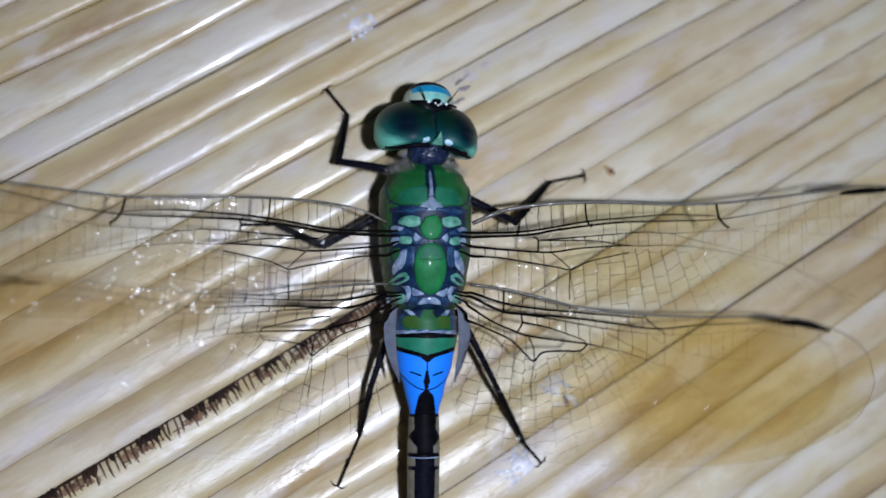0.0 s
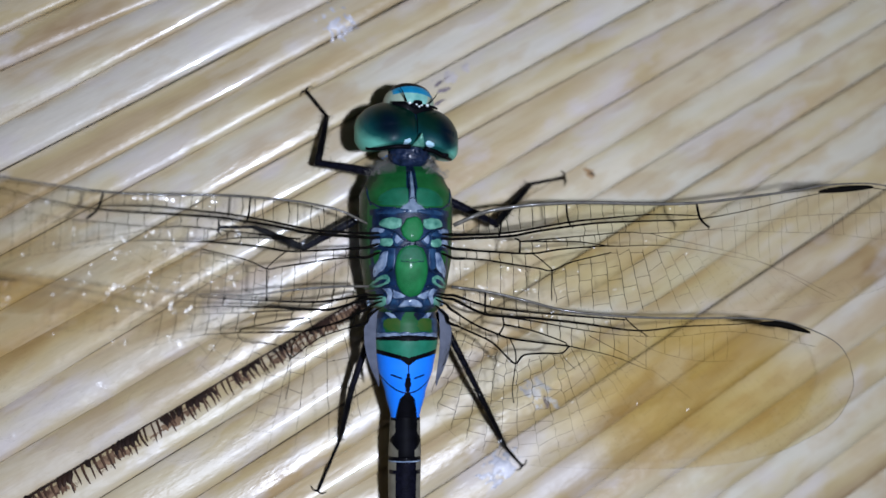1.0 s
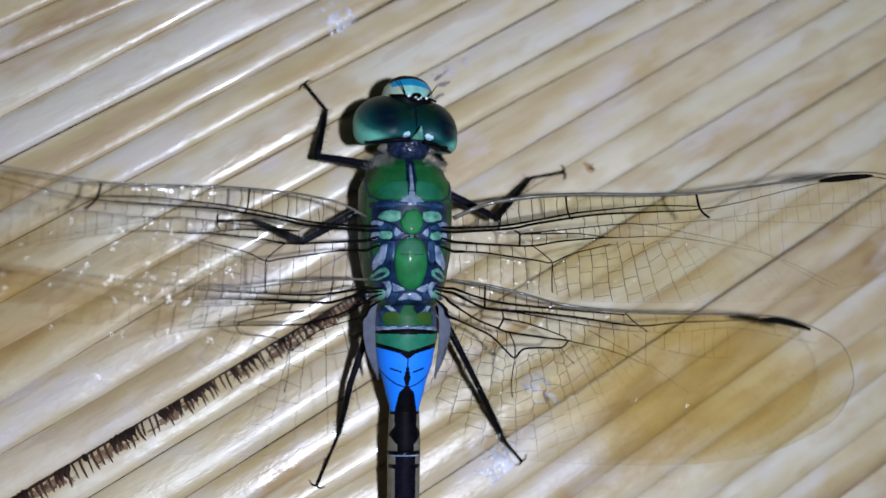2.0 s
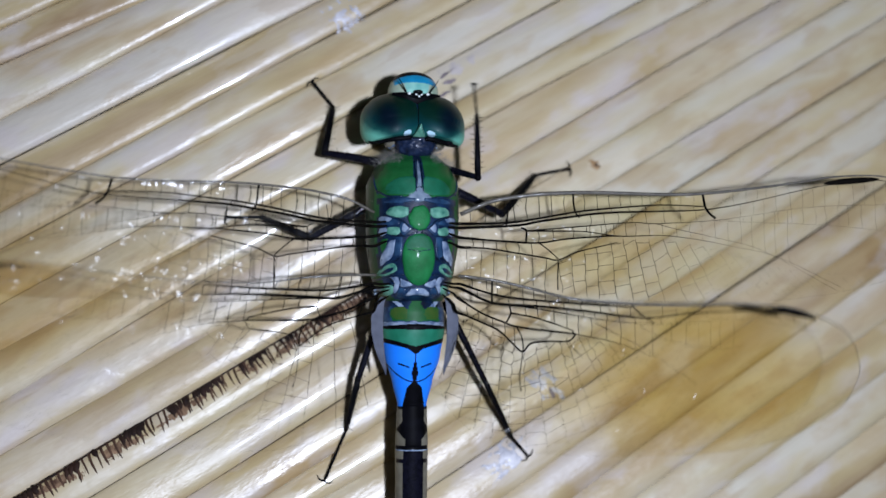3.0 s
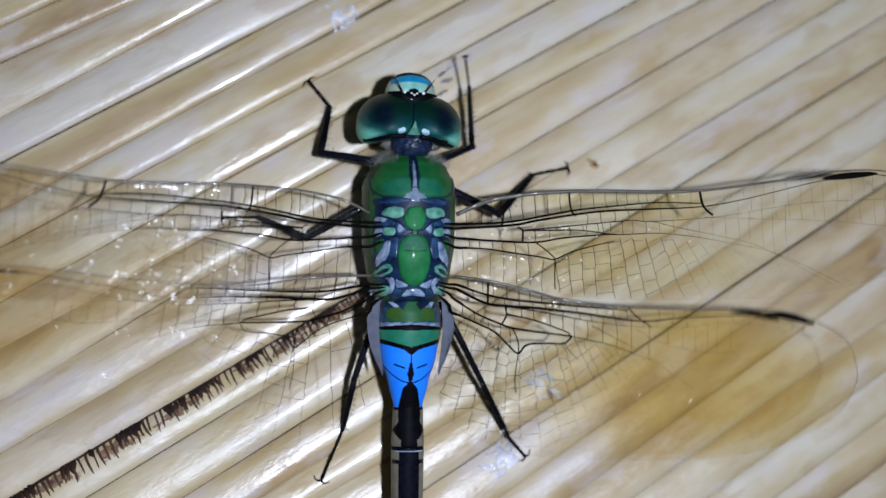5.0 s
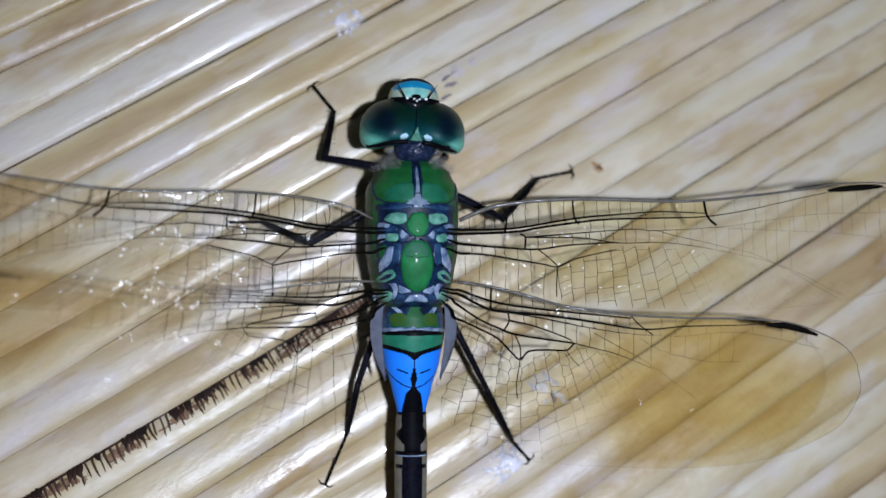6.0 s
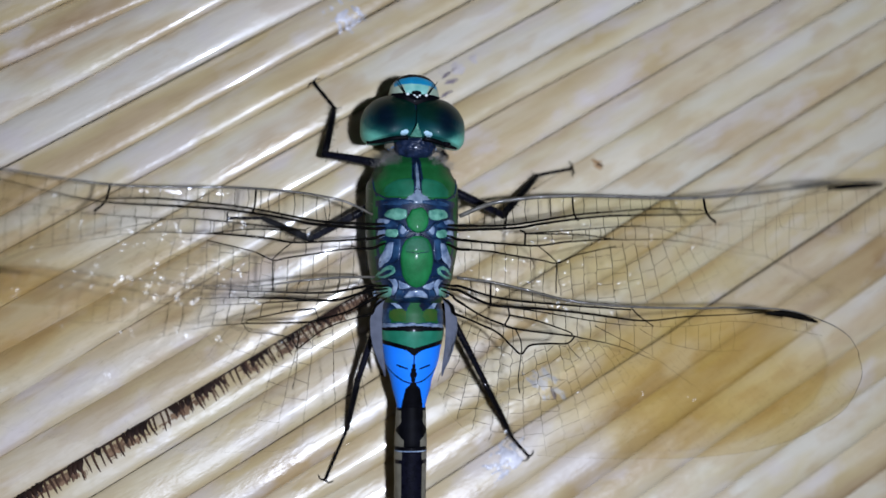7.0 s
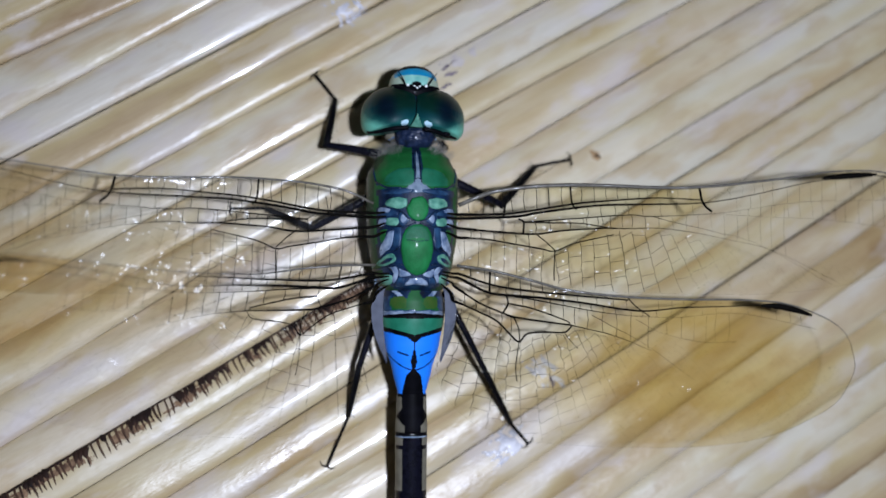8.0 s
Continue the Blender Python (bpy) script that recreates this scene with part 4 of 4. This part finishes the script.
def wing(name, plan, side, skin, seed, base, droop, size=1.0):
    """A wing: clear skin with its long veins, mesh of cells and dark edge cell."""
    r = random.Random(seed)

    def lift(x, y):
        return 0.14 * math.sin(y * 1.7 + 0.05 * x) * min(1, abs(x) / 6) * max(0.2, 1 - x / 60) + 0.25 * noise.noise((x * 0.35, y * 0.5, seed)) - droop * x * x * 0.0006

    edge = [(p.x, p.y) for p in spline([(x, y, 0) for x, y in plan["edge"] + plan["edge"][:1]], 5)[:-1]]

    def to3(x, y, up=0.0):
        return Vector((side * x * size, y * size, lift(x, y) + up))

    # skin
    pts, gap = [], 1.0
    y = min(q for _, q in edge)
    row = 0
    while y < 7:
        x = -3 + (0.5 if row % 2 else 0)
        while x < 51:
            if inside(edge, x, y) and min((x - a) ** 2 + (y - b) ** 2 for a, b in edge) > 0.16:
                pts.append((x + r.uniform(-0.2, 0.2), y + r.uniform(-0.2, 0.2)))
            x += gap
        y += gap * 0.87
        row += 1
    allp = [Vector(p) for p in edge + pts]
    n = len(edge)
    co, _, tris, *_ = delaunay_2d_cdt(allp, [(i, (i + 1) % n) for i in range(n)], [], 1, 1e-5)
    bm = bmesh.new()
    vs = [bm.verts.new(to3(c.x, c.y)) for c in co]
    for t in tris:
        bm.faces.new([vs[i] for i in t])
    bmesh.ops.recalc_face_normals(bm, faces=bm.faces)
    w = part(name, bm, skin, fly)
    w.matrix_basis = base

    # front edge, hind edge
    lead = spline([(x, y, 0) for x, y in plan["edge"][:plan["front"] + 3]], 5)
    bm = bmesh.new()
    tube(bm, [to3(p.x, p.y) for p in lead], [(0.215 - 0.198 * (i / len(lead)) ** 1.6) * ((1.0 if name == "forewing" else 0.72) if side > 0 else 0.55 if name == "forewing" else 0.6 * (1 - 0.75 * max(0, min(1, (lead[i].x - 5) / 10)))) for i in range(len(lead))], 7, flat=0.8)
    part("costa", bm, costa_grey, w)
    bm = bmesh.new()
    tail = spline([(x, y, 0) for x, y in plan["edge"][plan["front"] + 2:]], 5)
    tube(bm, [to3(p.x, p.y) for p in tail], [0.022 - 0.018 * min(1, i / 20) for i in range(len(tail))], 4)
    part("hind_edge", bm, vein_brown, w)

    polys = [[(p.x, p.y) for p in lead]]
    for vname, rad, _, vp in plan["veins"]:
        sp = spline([(x, y, 0) for x, y in vp], 5)
        polys.append([(p.x, p.y) for p in sp])
        bm = bmesh.new()
        far = side < 0 and name == "hindwing"
        if side < 0 and (vname == "arculus" or (vname == "antenodal_bar" and vp[0][0] < 6)):
            rad *= 0.4
        rad *= 0.6 if side < 0 and name == "hindwing" and vname[:4] in ("cubi", "anal") else 1.0
        tube(bm, [to3(p.x, p.y, 0.02) for p in sp], [rad * 1.15 * (1.0 - (0.4 if vname == "nodus" and name == "forewing" else 0.7 if rad > 0.08 and not far else 0.85) * max(0, min(1, (p.x - 6) / (22 if rad > 0.08 and not far else 13 if name == "hindwing" and side > 0 else 20 if name == "forewing" else 10)))) for p in sp], 5)
        part(vname, bm, vein_black, w)

    # stout vein roots that run from the long veins into the thorax
    inner = [0.25, -0.15, -0.7, -1.5] if name == "forewing" else [0.5, 0.2, -0.1, -0.7]
    rooted = [poly for poly in polys[1:] if poly[0][0] <= 0.0]
    for poly, y1 in zip(rooted, inner):
        bm = bmesh.new()
        (xa, ya), (xb, yb) = poly[2], poly[0]
        tube(bm, spline([to3(xa, ya, 0.02), to3(xb, yb, 0.03), (side * -0.7, (yb + y1) / 2, 0.2), (side * -1.7, y1 + 0.1, 0.0)], 5), [0.125 + 0.03 * math.sin(i * 0.25) - 0.003 * i for i in range(16)], 7)
        part("vein_root", bm, vein_black, w)

    # rungs between long veins, then the net of cells behind them
    bm = bmesh.new()
    for a, b, x0, x1, step in plan["rungs"]:
        x = x0 + r.uniform(0, 0.4)
        while x < x1:
            ya, yb = height_on(polys[a], x), height_on(polys[b], x + 0.1)
            if ya is not None and yb is not None and 0.15 < abs(ya - yb) < 5:
                thin = 0.042 - 0.033 * max(0, min(1, (x - 9) / (24 if name == "forewing" and side < 0 else 14)))
                mid = (ya + yb) / 2
                tube(bm, [to3(x, ya), to3(x + r.uniform(-0.12, 0.2), mid), to3(x + 0.1, yb)], thin, 3, False)
            x += step * r.uniform(0.75, 1.25)
    # columns of cells that run from the last long vein to the hind edge, tied to one another like bricks
    fore, fade = name == "forewing", (17 if side > 0 else 13) if name == "forewing" else (11 if side > 0 else 9)
    columns = []
    x = 0.6 if fore else -1.6
    while x < (44 if fore else 37):
        if fore:
            lean = 0.0 if x < 9 else 0.1 if x < 15 else min(0.9, 0.1 + (x - 15) * 0.07)
        else:
            lean = max(-0.45, min(0.95, (x - 5.5) * 0.085))
        px, py = x, height_on(plan["cells"], x)
        line = []
        bend = r.uniform(-0.05, 0.05)
        while py is not None and inside(edge, px, py - 0.05) and len(line) < 60:
            line.append((px, py))
            py -= 0.3
            px += 0.3 * (lean + bend + (0.45 if not fore and side > 0 else 0.15) * math.sin(py * 5.0 + len(columns) * 3.1)) + r.uniform(-0.03, 0.03)
        if len(line) > 2:
            columns.append(line)
        x += (1.25 if fore else 1.0 if side > 0 else 1.5) * r.uniform(0.85, 1.15)

    def fine(px, py):
        return 0.031 - 0.0285 * max(0, min(1, (math.hypot(px, py) - fade) / 8))

    for k, line in enumerate(columns):
        pts = line[::2] + ([line[-1]] if len(line) % 2 == 0 else [])
        tube(bm, [to3(px, py) for px, py in pts], [fine(px, py) for px, py in pts], 3, False)
        if k + 1 == len(columns) or (fore and line[0][0] < 8.5):
            continue
        other = columns[k + 1]
        q = r.uniform(1.0, 2.2) if k % 2 else r.uniform(2.2, 3.8)
        while q < len(line) - 1:
            p = line[int(q)]
            m = min(other, key=lambda o: (o[0] - p[0]) ** 2 + (o[1] - p[1] - 0.1) ** 2)
            if (m[0] - p[0]) ** 2 + (m[1] - p[1]) ** 2 < 4.5:
                tube(bm, [to3(*p), to3(*m)], fine(*p) * 0.8, 3, False)
            q += r.uniform(4.0, 5.2) if fore else r.uniform(3.4, 4.6) if side > 0 else r.uniform(4.6, 6.6)
    tagged(part("vein_net", bm, vein_brown, w), kind="stuff")

    # crinkled glossy strips added over the skin between the first veins, for glints
    for path, wide in GLITTER.get((name, side), ()):
        bm = bmesh.new()
        rows = []
        for p in spline([(x, y, 0) for x, y in path], 12):
            rows.append([bm.verts.new(to3(p.x, p.y + wide * q, 0.06 + 0.075 * noise.noise((p.x * 2.6, (p.y + wide * q) * 3.4, seed)))) for q in (-0.5, -0.25, 0.0, 0.25, 0.5)])
        for a, b in zip(rows, rows[1:]):
            for k in range(4):
                bm.faces.new((a[k], a[k + 1], b[k + 1], b[k]))
        bmesh.ops.recalc_face_normals(bm, faces=bm.faces)
        part("glint_strip", bm, glint_skin, w)

    sp = spline([(x, y, 0) for x, y in plan["stigma"]], 5)
    bm = bmesh.new()
    faint = side < 0 and name == "hindwing"
    tube(bm, [to3(p.x, p.y + 0.12, 0.02) for p in sp], [(0.3 if faint else 1.0) * (0.05 + 0.26 * math.sin(math.pi * min(1, max(0, i / (len(sp) - 1)))) ** 0.5) for i in range(len(sp))], 8, flat=0.4)
    part("pterostigma", bm, vein_brown if faint else vein_black, w, "narrow dark edge cell")
    return w


ROOTS = {}
# how each wing is raised and swept
SET = {("forewing", 1): (2, -7.5, 0), ("hindwing", 1): (8, -7.5, 0), ("forewing", -1): (1, 10.5, 1), ("hindwing", -1): (9, 10.5, -6)}
for side in (1, -1):
    sx = 4.1 if side > 0 else -4.15
    ROOTS[("forewing", side)] = (sx, 0.2, 11.0)
    ROOTS[("hindwing", side)] = (sx + 0.12 * side, -5.75, 10.3)
WINGS = {}
for (name, side), (x, y, z) in ROOTS.items():
    plan = FORE if name == "forewing" else HIND
    WINGS[(name, side)] = wing(name, plan, side, (fore_skin if name == "forewing" else hind_skin) if side > 0 else (dusky_fore_skin if name == "forewing" else dusky_hind_skin), 20 + side + (5 if name == "hindwing" else 0), still(x, y, z, *SET[(name, side)]), 0.0, (1.022 if name == "forewing" else 1.012) if side > 0 else 1.03)

# grey flap at each hind wing's root, beside the abdomen
for side in (1, -1):
    bm = bmesh.new()
    rows = [(-6.6, 2.8, 3.3), (-7.2, 3.0, 3.9), (-8.6, 3.1, 4.25), (-10, 3.1, 4.2), (-11.4, 3.0, 3.9), (-12.6, 2.85, 3.45), (-13.4, 2.75, 3.05), (-14.0, 2.75, 2.85)]
    rings = []
    for y, a, b in rows:
        rings.append([(side * a, y, 9.2), (side * (a + b) / 2, y, 9.3), (side * b, y, 9.2), (side * (a + b) / 2, y, 9.1)][::side])
    loft(bm, rings)
    bmesh.ops.recalc_face_normals(bm, faces=bm.faces)
    part("membranule", bm, grey_skin, WINGS[("hindwing", side)], smooth=False).matrix_basis = WINGS[("hindwing", side)].matrix_basis.inverted()


# ---- legs ----
def bristles(bm, a, b, r0, count, seed, ln=0.5, thick=0.042):
    r = random.Random(seed)
    d = (b - a).normalized()
    side = d.cross(Vector((0, 0, 1))).normalized()
    for i in range(count):
        t = (i + 0.5) / count
        p = a.lerp(b, t)
        s = 1 if i % 2 else -1
        q = p + side * s * (r0 + ln * r.uniform(0.25, 1)) + d * r.uniform(0.1, 0.4) + Vector((0, 0, r.uniform(-0.15, 0.1)))
        tube(bm, [p + side * s * r0 * 0.5, q], [thick, thick * 0.35], 3, False)


def leg(name, hip, knee, ankle, toe, thick=0.48):
    """A leg: thigh with bristled shin and clawed foot under it."""
    hip, knee, ankle, toe = (Vector(v) for v in (hip, knee, ankle, toe))
    toe.z = max(on_mat(q.x - 4.9, q.y) for q in (toe.lerp(ankle, k / 10) for k in range(-3, 8))) + 0.2
    ankle.z = max(ankle.z, on_mat(ankle.x - 4.9, ankle.y) + 0.4)
    bm = bmesh.new()
    m = hip.lerp(knee, 0.5) + Vector((0, 0, 0.25))
    sp = spline([hip, m, knee], 8)
    tube(bm, sp, [thick * (1.0 - 0.28 * i / 16) for i in range(17)], 10)
    bristles(bm, hip.lerp(knee, 0.3), knee, thick * 0.8, 14, len(name), 0.5)
    top = part(name, bm, black_blue, fly)
    bm = bmesh.new()
    ellipsoid(bm, knee, (thick * 0.8,) * 3, 12, 8)
    d = (ankle - knee)
    tube(bm, [knee, knee + d * 0.3, knee + d * 0.8, ankle], [thick * 0.72, thick * 0.76, thick * 0.66, thick * 0.5], 8)
    bristles(bm, knee + d * 0.1, ankle, thick * 0.6, 40, 7, 0.65)
    part("shin", bm, black, top)
    bm = bmesh.new()
    foot(bm, ankle, toe, thick)
    part("foot", bm, black, top)
    return top


def foot(bm, ankle, toe, thick, claw=1.0):
    d = toe - ankle
    for i in range(3):
        a, b = ankle + d * (i / 3), ankle + d * ((i + 1) / 3)
        tube(bm, [a, a.lerp(b, 0.7), b], [thick * 0.32, thick * 0.38, thick * 0.3], 6)
    u = d.normalized()
    s = u.cross(Vector((0, 0, 1))).normalized()
    for k in (-1, 1):
        tube(bm, spline([toe, toe + s * k * 0.45 * claw + u * 0.1, toe + s * k * 0.85 * claw - u * 0.2 + Vector((0, 0, -0.05))], 4), [0.13 - 0.012 * i for i in range(9)], 5)


leg("foreleg", (-3.0, 7.2, 5.0), (-8.6, 8.2, 4.0), (-7.6, 13.7, 1.0), (-9.8, 16.5, 0.25))
leg("midleg", (-3.6, 3.0, 5.5), (-9.9, -0.5, 4.5), (-14.8, 1.9, 1.0), (-18.4, 1.9, 0.25), 0.46)
leg("hindleg", (-2.6, -6.6, 5.5), (-5.1, -14.5, 5.0), (-6.0, -19.8, 1.2), (-8.1, -24.8, 0.25), 0.42)
leg("midleg", (4.0, 4.6, 5.8), (9.6, 2.2, 5.0), (14.2, 7.05, 1.0), (18.25, 8.0, 0.25), 0.5)
leg("hindleg", (3.4, -6.8, 5.5), (7.6, -14.6, 5.0), (11.3, -20.7, 1.2), (13.3, -22.9, 0.25), 0.40)

# the foreleg that wipes the eye: thigh and shin move apart
HIP, THIGH, SHIN = Vector((2.2, 6.9, 6.0)), 6.1, 9.2
bm = bmesh.new()
tube(bm, spline([(0, 0, 0), (THIGH * 0.5, 0, 0.15), (THIGH, 0, 0)], 8), [0.42 - 0.008 * i for i in range(17)], 10)
bristles(bm, Vector((1.5, 0, 0)), Vector((THIGH, 0, 0)), 0.3, 10, 4, 0.25)
wipe_thigh = part("foreleg_thigh", bm, black_blue, fly)
bm = bmesh.new()
ellipsoid(bm, (0, 0, 0), (0.36, 0.36, 0.36), 12, 8)
tube(bm, [(0, 0, 0), (2, 0, 0), (5, 0, 0), (6.2, 0, 0)], [0.3, 0.3, 0.26, 0.2], 8)
wipe_shin = part("foreleg_shin", bm, black, fly)
bm = bmesh.new()
bristles(bm, Vector((0.6, 0, 0)), Vector((6.0, 0, 0)), 0.2, 22, 9, 0.6, 0.055)
tagged(part("bristles", bm, black, wipe_shin), kind="stuff")
bm = bmesh.new()
foot(bm, Vector((6.2, 0, 0)), Vector((9.2, 0.25, 0)), 0.36, 0.4)
part("foot", bm, black, wipe_shin)


def aim(a, b):
    """Pose at a with its x axis towards b."""
    x = (b - a).normalized()
    y = Vector((0, 0, 1)).cross(x)
    y = y.normalized() if y.length > 1e-3 else Vector((0, 1, 0))
    z = x.cross(y)
    m = Matrix((x, y, z)).transposed().to_4x4()
    m.translation = a * MM
    return m


# seconds, knee and toe of the wiping leg as seen from above
WIPES = [
    (0.0, 3.6, 8.3, 0.6, 13.3), (1.7, 3.6, 8.3, 0.6, 13.3), (2.2, 6.0, 8.0, 1.5, 13.0), (2.7, 7.9, 7.2, 3.9, 9.2), (2.8, 7.9, 7.2, 3.9, 8.7),
    (2.9, 8.1, 7.4, 8.7, 16.1), (3.0, 5.9, 5.0, 5.8, 14.2), (3.1, 8.4, 7.5, 3.6, 15.6), (3.2, 8.1, 7.3, 4.4, 10.2), (3.3, 8.3, 8.9, 6.3, 17.9),
    (3.4, 7.1, 6.1, 8.1, 15.2), (3.5, 5.0, 4.2, 4.8, 14.6), (3.6, 5.6, 6.8, 3.3, 8.8), (3.7, 7.4, 7.6, 3.9, 8.1), (3.8, 8.7, 8.3, 7.9, 16.5),
    (3.9, 5.2, 9.9, 3.9, 16.8), (4.0, 4.7, 10.2, 1.3, 15.9), (4.1, 5.7, 9.9, 1.8, 16.8), (4.2, 7.4, 9.5, 5.6, 17.4), (4.3, 5.8, 9.7, 5.3, 17.3),
    (4.4, 5.0, 9.8, 1.9, 16.8), (4.5, 5.4, 9.8, 2.0, 16.9), (4.6, 7.4, 9.5, 5.5, 17.6), (4.7, 8.4, 9.1, 8.5, 18.3), (5.2, 6.0, 9.6, 4.0, 17.3), (5.8, 4.4, 9.4, 2.4, 14.9), (6.1, 3.9, 8.6, 1.4, 13.4), (8.0, 3.9, 8.5, 1.4, 13.3)]


def wipe_rows():
    thigh, shin = [], []
    for t, kx, ky, tx, ty in WIPES:
        flat = Vector((kx, ky, 0)) - Vector((HIP.x, HIP.y, 0))
        rise = math.sqrt(max(0.0, THIGH ** 2 - flat.length ** 2))
        up = rise if t in (3.0, 3.4, 3.5) else -min(rise, 4.4)
        knee = HIP + Vector((flat.x, flat.y, up)).normalized() * THIGH
        reach = Vector((tx - knee.x, ty - knee.y, 0))
        drop = math.sqrt(max(0.0, SHIN ** 2 - reach.length ** 2))
        toe = knee + Vector((reach.x, reach.y, max(0.4 - knee.z, -(drop if reach.length < 7.5 else min(drop, 0.8))) if knee.z > 3.5 else min(drop, 2.5 if t < 5.5 else 0.0)))
        thigh.append((t, aim(HIP, knee)))
        shin.append((t, aim(knee, toe)))
    return thigh, shin


# ---- marks on the reeds ----
def smear(name, label, x, y, long, wide, material, seed, lean=0.0, high=0.035):
    """A ragged, crusty patch that lies on a reed."""
    bm = bmesh.new()
    step = 0.07
    nx, ny = int(long / step), int(wide / step)
    ca, sa = math.cos(radians(TURN + lean)), math.sin(radians(TURN + lean))
    grid = {}

    def level(a, b):
        fall = (2 * a / long) ** 2 + (2 * b / wide) ** 2
        rough = noise.noise((a * 0.8, b * 1.5, seed)) + 0.6 * noise.noise((a * 1.6, b * 3.6, seed + 7)) + 0.25 * noise.noise((a * 5, b * 8, seed + 3))
        return 0.35 - fall + 1.1 * rough

    for i in range(nx + 1):
        for j in range(ny + 1):
            a, b = -long / 2 + i * step, -wide / 2 + j * step
            v = level(a, b)
            if v > -0.12:
                px, py = x + a * ca - b * sa, y + a * sa + b * ca
                up = high * min(1, max(-0.8, v * 3))
                grid[i, j] = bm.verts.new((px, py, on_mat(px, py) + up))
    for (i, j) in list(grid):
        c = [grid.get(k) for k in ((i, j), (i + 1, j), (i + 1, j + 1), (i, j + 1))]
        if all(c):
            bm.faces.new(c)
    return tagged(part(name, bm, material), label, "scuff", kind="stuff")


smear("reed_scuff", "grey-white torn fibres on a reed", -11.5, 24.1, 5.0, 4.2, scuff, 1, -60)
smear("reed_scuff", "grey-white torn fibres on a reed", 10.5, -15.4, 5.6, 3.4, scuff, 2, -75)
smear("reed_scuff", "glossy white torn fibres on a reed", 6.0, -23.2, 6.4, 3.8, scuff, 3, 10)
smear("reed_scuff", "dull violet-grey haze on a reed", 1.2, 19.0, 4.6, 1.9, lavender_haze, 9, 4, 0.02)
for x, y, long, seed in ((-1.9, 17.9, 2.6, 31), (-0.1, 18.25, 2.4, 34), (-0.5, 17.0, 2.2, 37), (-0.3, 15.9, 1.9, 43), (0.6, 17.5, 1.7, 48)):
    smear("reed_scratch", "thin dark violet scratch on a reed", x, y, long * 1.3, 0.55, smudge, seed, 5, 0.04)
smear("reed_scar", "thin dark crack beside torn fibres on a reed", 11.1, -16.5, 2.6, 0.8, smudge, 12, -110, 0.05)
smear("reed_scar", "small brown scar on a reed", 16.3, 8.75, 1.7, 1.5, scar_pale, 5, -70, 0.03)
smear("reed_scar", "dark slit in the brown scar of a reed", 16.65, 8.6, 1.3, 0.55, scar, 6, -70, 0.07)


# ---- the wings shiver: how far each is swept, in degrees, and the quarter of its beat, at these seconds ----
SHAKE = {("forewing", 1): 0.7, ("hindwing", 1): 0.95, ("forewing", -1): 0.35, ("hindwing", -1): 0.7}
BEATS = {
    ('forewing', 1): [(0.0, -0.53, 1), (0.5, -0.65, 1), (1.0, 0.05, 1), (1.5, -0.16, 2), (3.0, -0.47, 3), (3.5, -0.85, 0), (4.0, 0.08, 1), (4.5, -0.39, 2), (6.0, -0.85, 3), (6.5, -0.85, 0), (7.0, -0.95, 2), (7.5, -0.26, 1), (8.0, -1.15, 3)],
    ('hindwing', 1): [(0.0, -0.71, 1), (0.5, -0.51, 1), (1.0, -0.76, 3), (1.5, -0.57, 0), (3.0, -0.29, 2), (3.5, -1.52, 3), (4.0, -1.05, 3), (4.5, -0.38, 0), (6.0, -2.01, 3), (6.5, -0.49, 1), (7.0, -0.30, 1), (7.5, -2.12, 2), (8.0, -1.46, 3)],
    ('forewing', -1): [(0.0, 1.43, 1), (0.5, 0.13, 3), (1.0, 0.07, 1), (1.5, -0.17, 3), (3.0, -0.41, 3), (3.5, 0.55, 1), (4.0, -0.05, 3), (4.5, 0.43, 1), (6.0, 0.27, 1), (6.5, -0.11, 3), (7.0, 0.35, 3), (7.5, 0.09, 3), (8.0, 0.79, 1)],
    ('hindwing', -1): [(0.0, 1.00, 0), (0.5, 0.42, 2), (1.0, -0.00, 0), (1.5, -0.00, 2), (3.0, -0.00, 0), (3.5, -0.00, 2), (4.0, -0.00, 0), (4.5, -0.00, 2), (6.0, 0.20, 0), (6.5, 0.30, 2), (7.0, 0.40, 0), (7.5, 0.50, 2), (8.0, 0.60, 0)],
}


def shiver(key, beats):
    """A pose for each thirtieth of a second: a slow drift and a quick beat of about 7.5 a second."""
    (x, y, z), (rx, ry, rz), big = ROOTS[key], SET[key], SHAKE[key]
    times = [t for t, _, _ in beats]
    turns = [round(7.5 * t - q / 4) + q / 4 for t, _, q in beats]
    mids = [a - big * math.sin(math.pi / 2 * q) for _, a, q in beats]
    rows = []
    for i in range(241):
        t = i / 30
        a = np.interp(t, times, mids) + big * math.sin(2 * math.pi * np.interp(t, times, turns))
        rows.append((t, still(x, y, z, rx, ry, rz + a)))
    return rows


def motions():
    thigh, shin = wipe_rows()
    walk(wipe_thigh, thigh)
    walk(wipe_shin, shin)
    walk(head, [(t, still(-0.08 if t < 2 else -0.28, 9.88, 9.1, rx, ry, rz)) for t, rx, ry, rz in (
        (0.0, 0, 12, -3), (1.0, 0, 12.5, -3), (1.5, 0, 15, -3), (1.7, 0, 15, -3), (2.8, 4, 3, 0), (3.0, 4, 3, 0), (3.1, 2, 19, 0), (3.2, 3, 13, 0), (3.3, 4, 12, 1), (3.4, 4, 6, 2), (3.5, 6, 6, 4),
        (3.6, 5, 9, 3), (3.7, 3, 5, 1), (3.8, 1, 2, 0), (4.0, 0, 0, -1), (4.7, 0, 1, -2), (5.8, 0, 0, -2), (8.0, 0, 0.5, -2))])
    for key, beats in BEATS.items():
        walk(WINGS[key], shiver(key, beats))


motions()
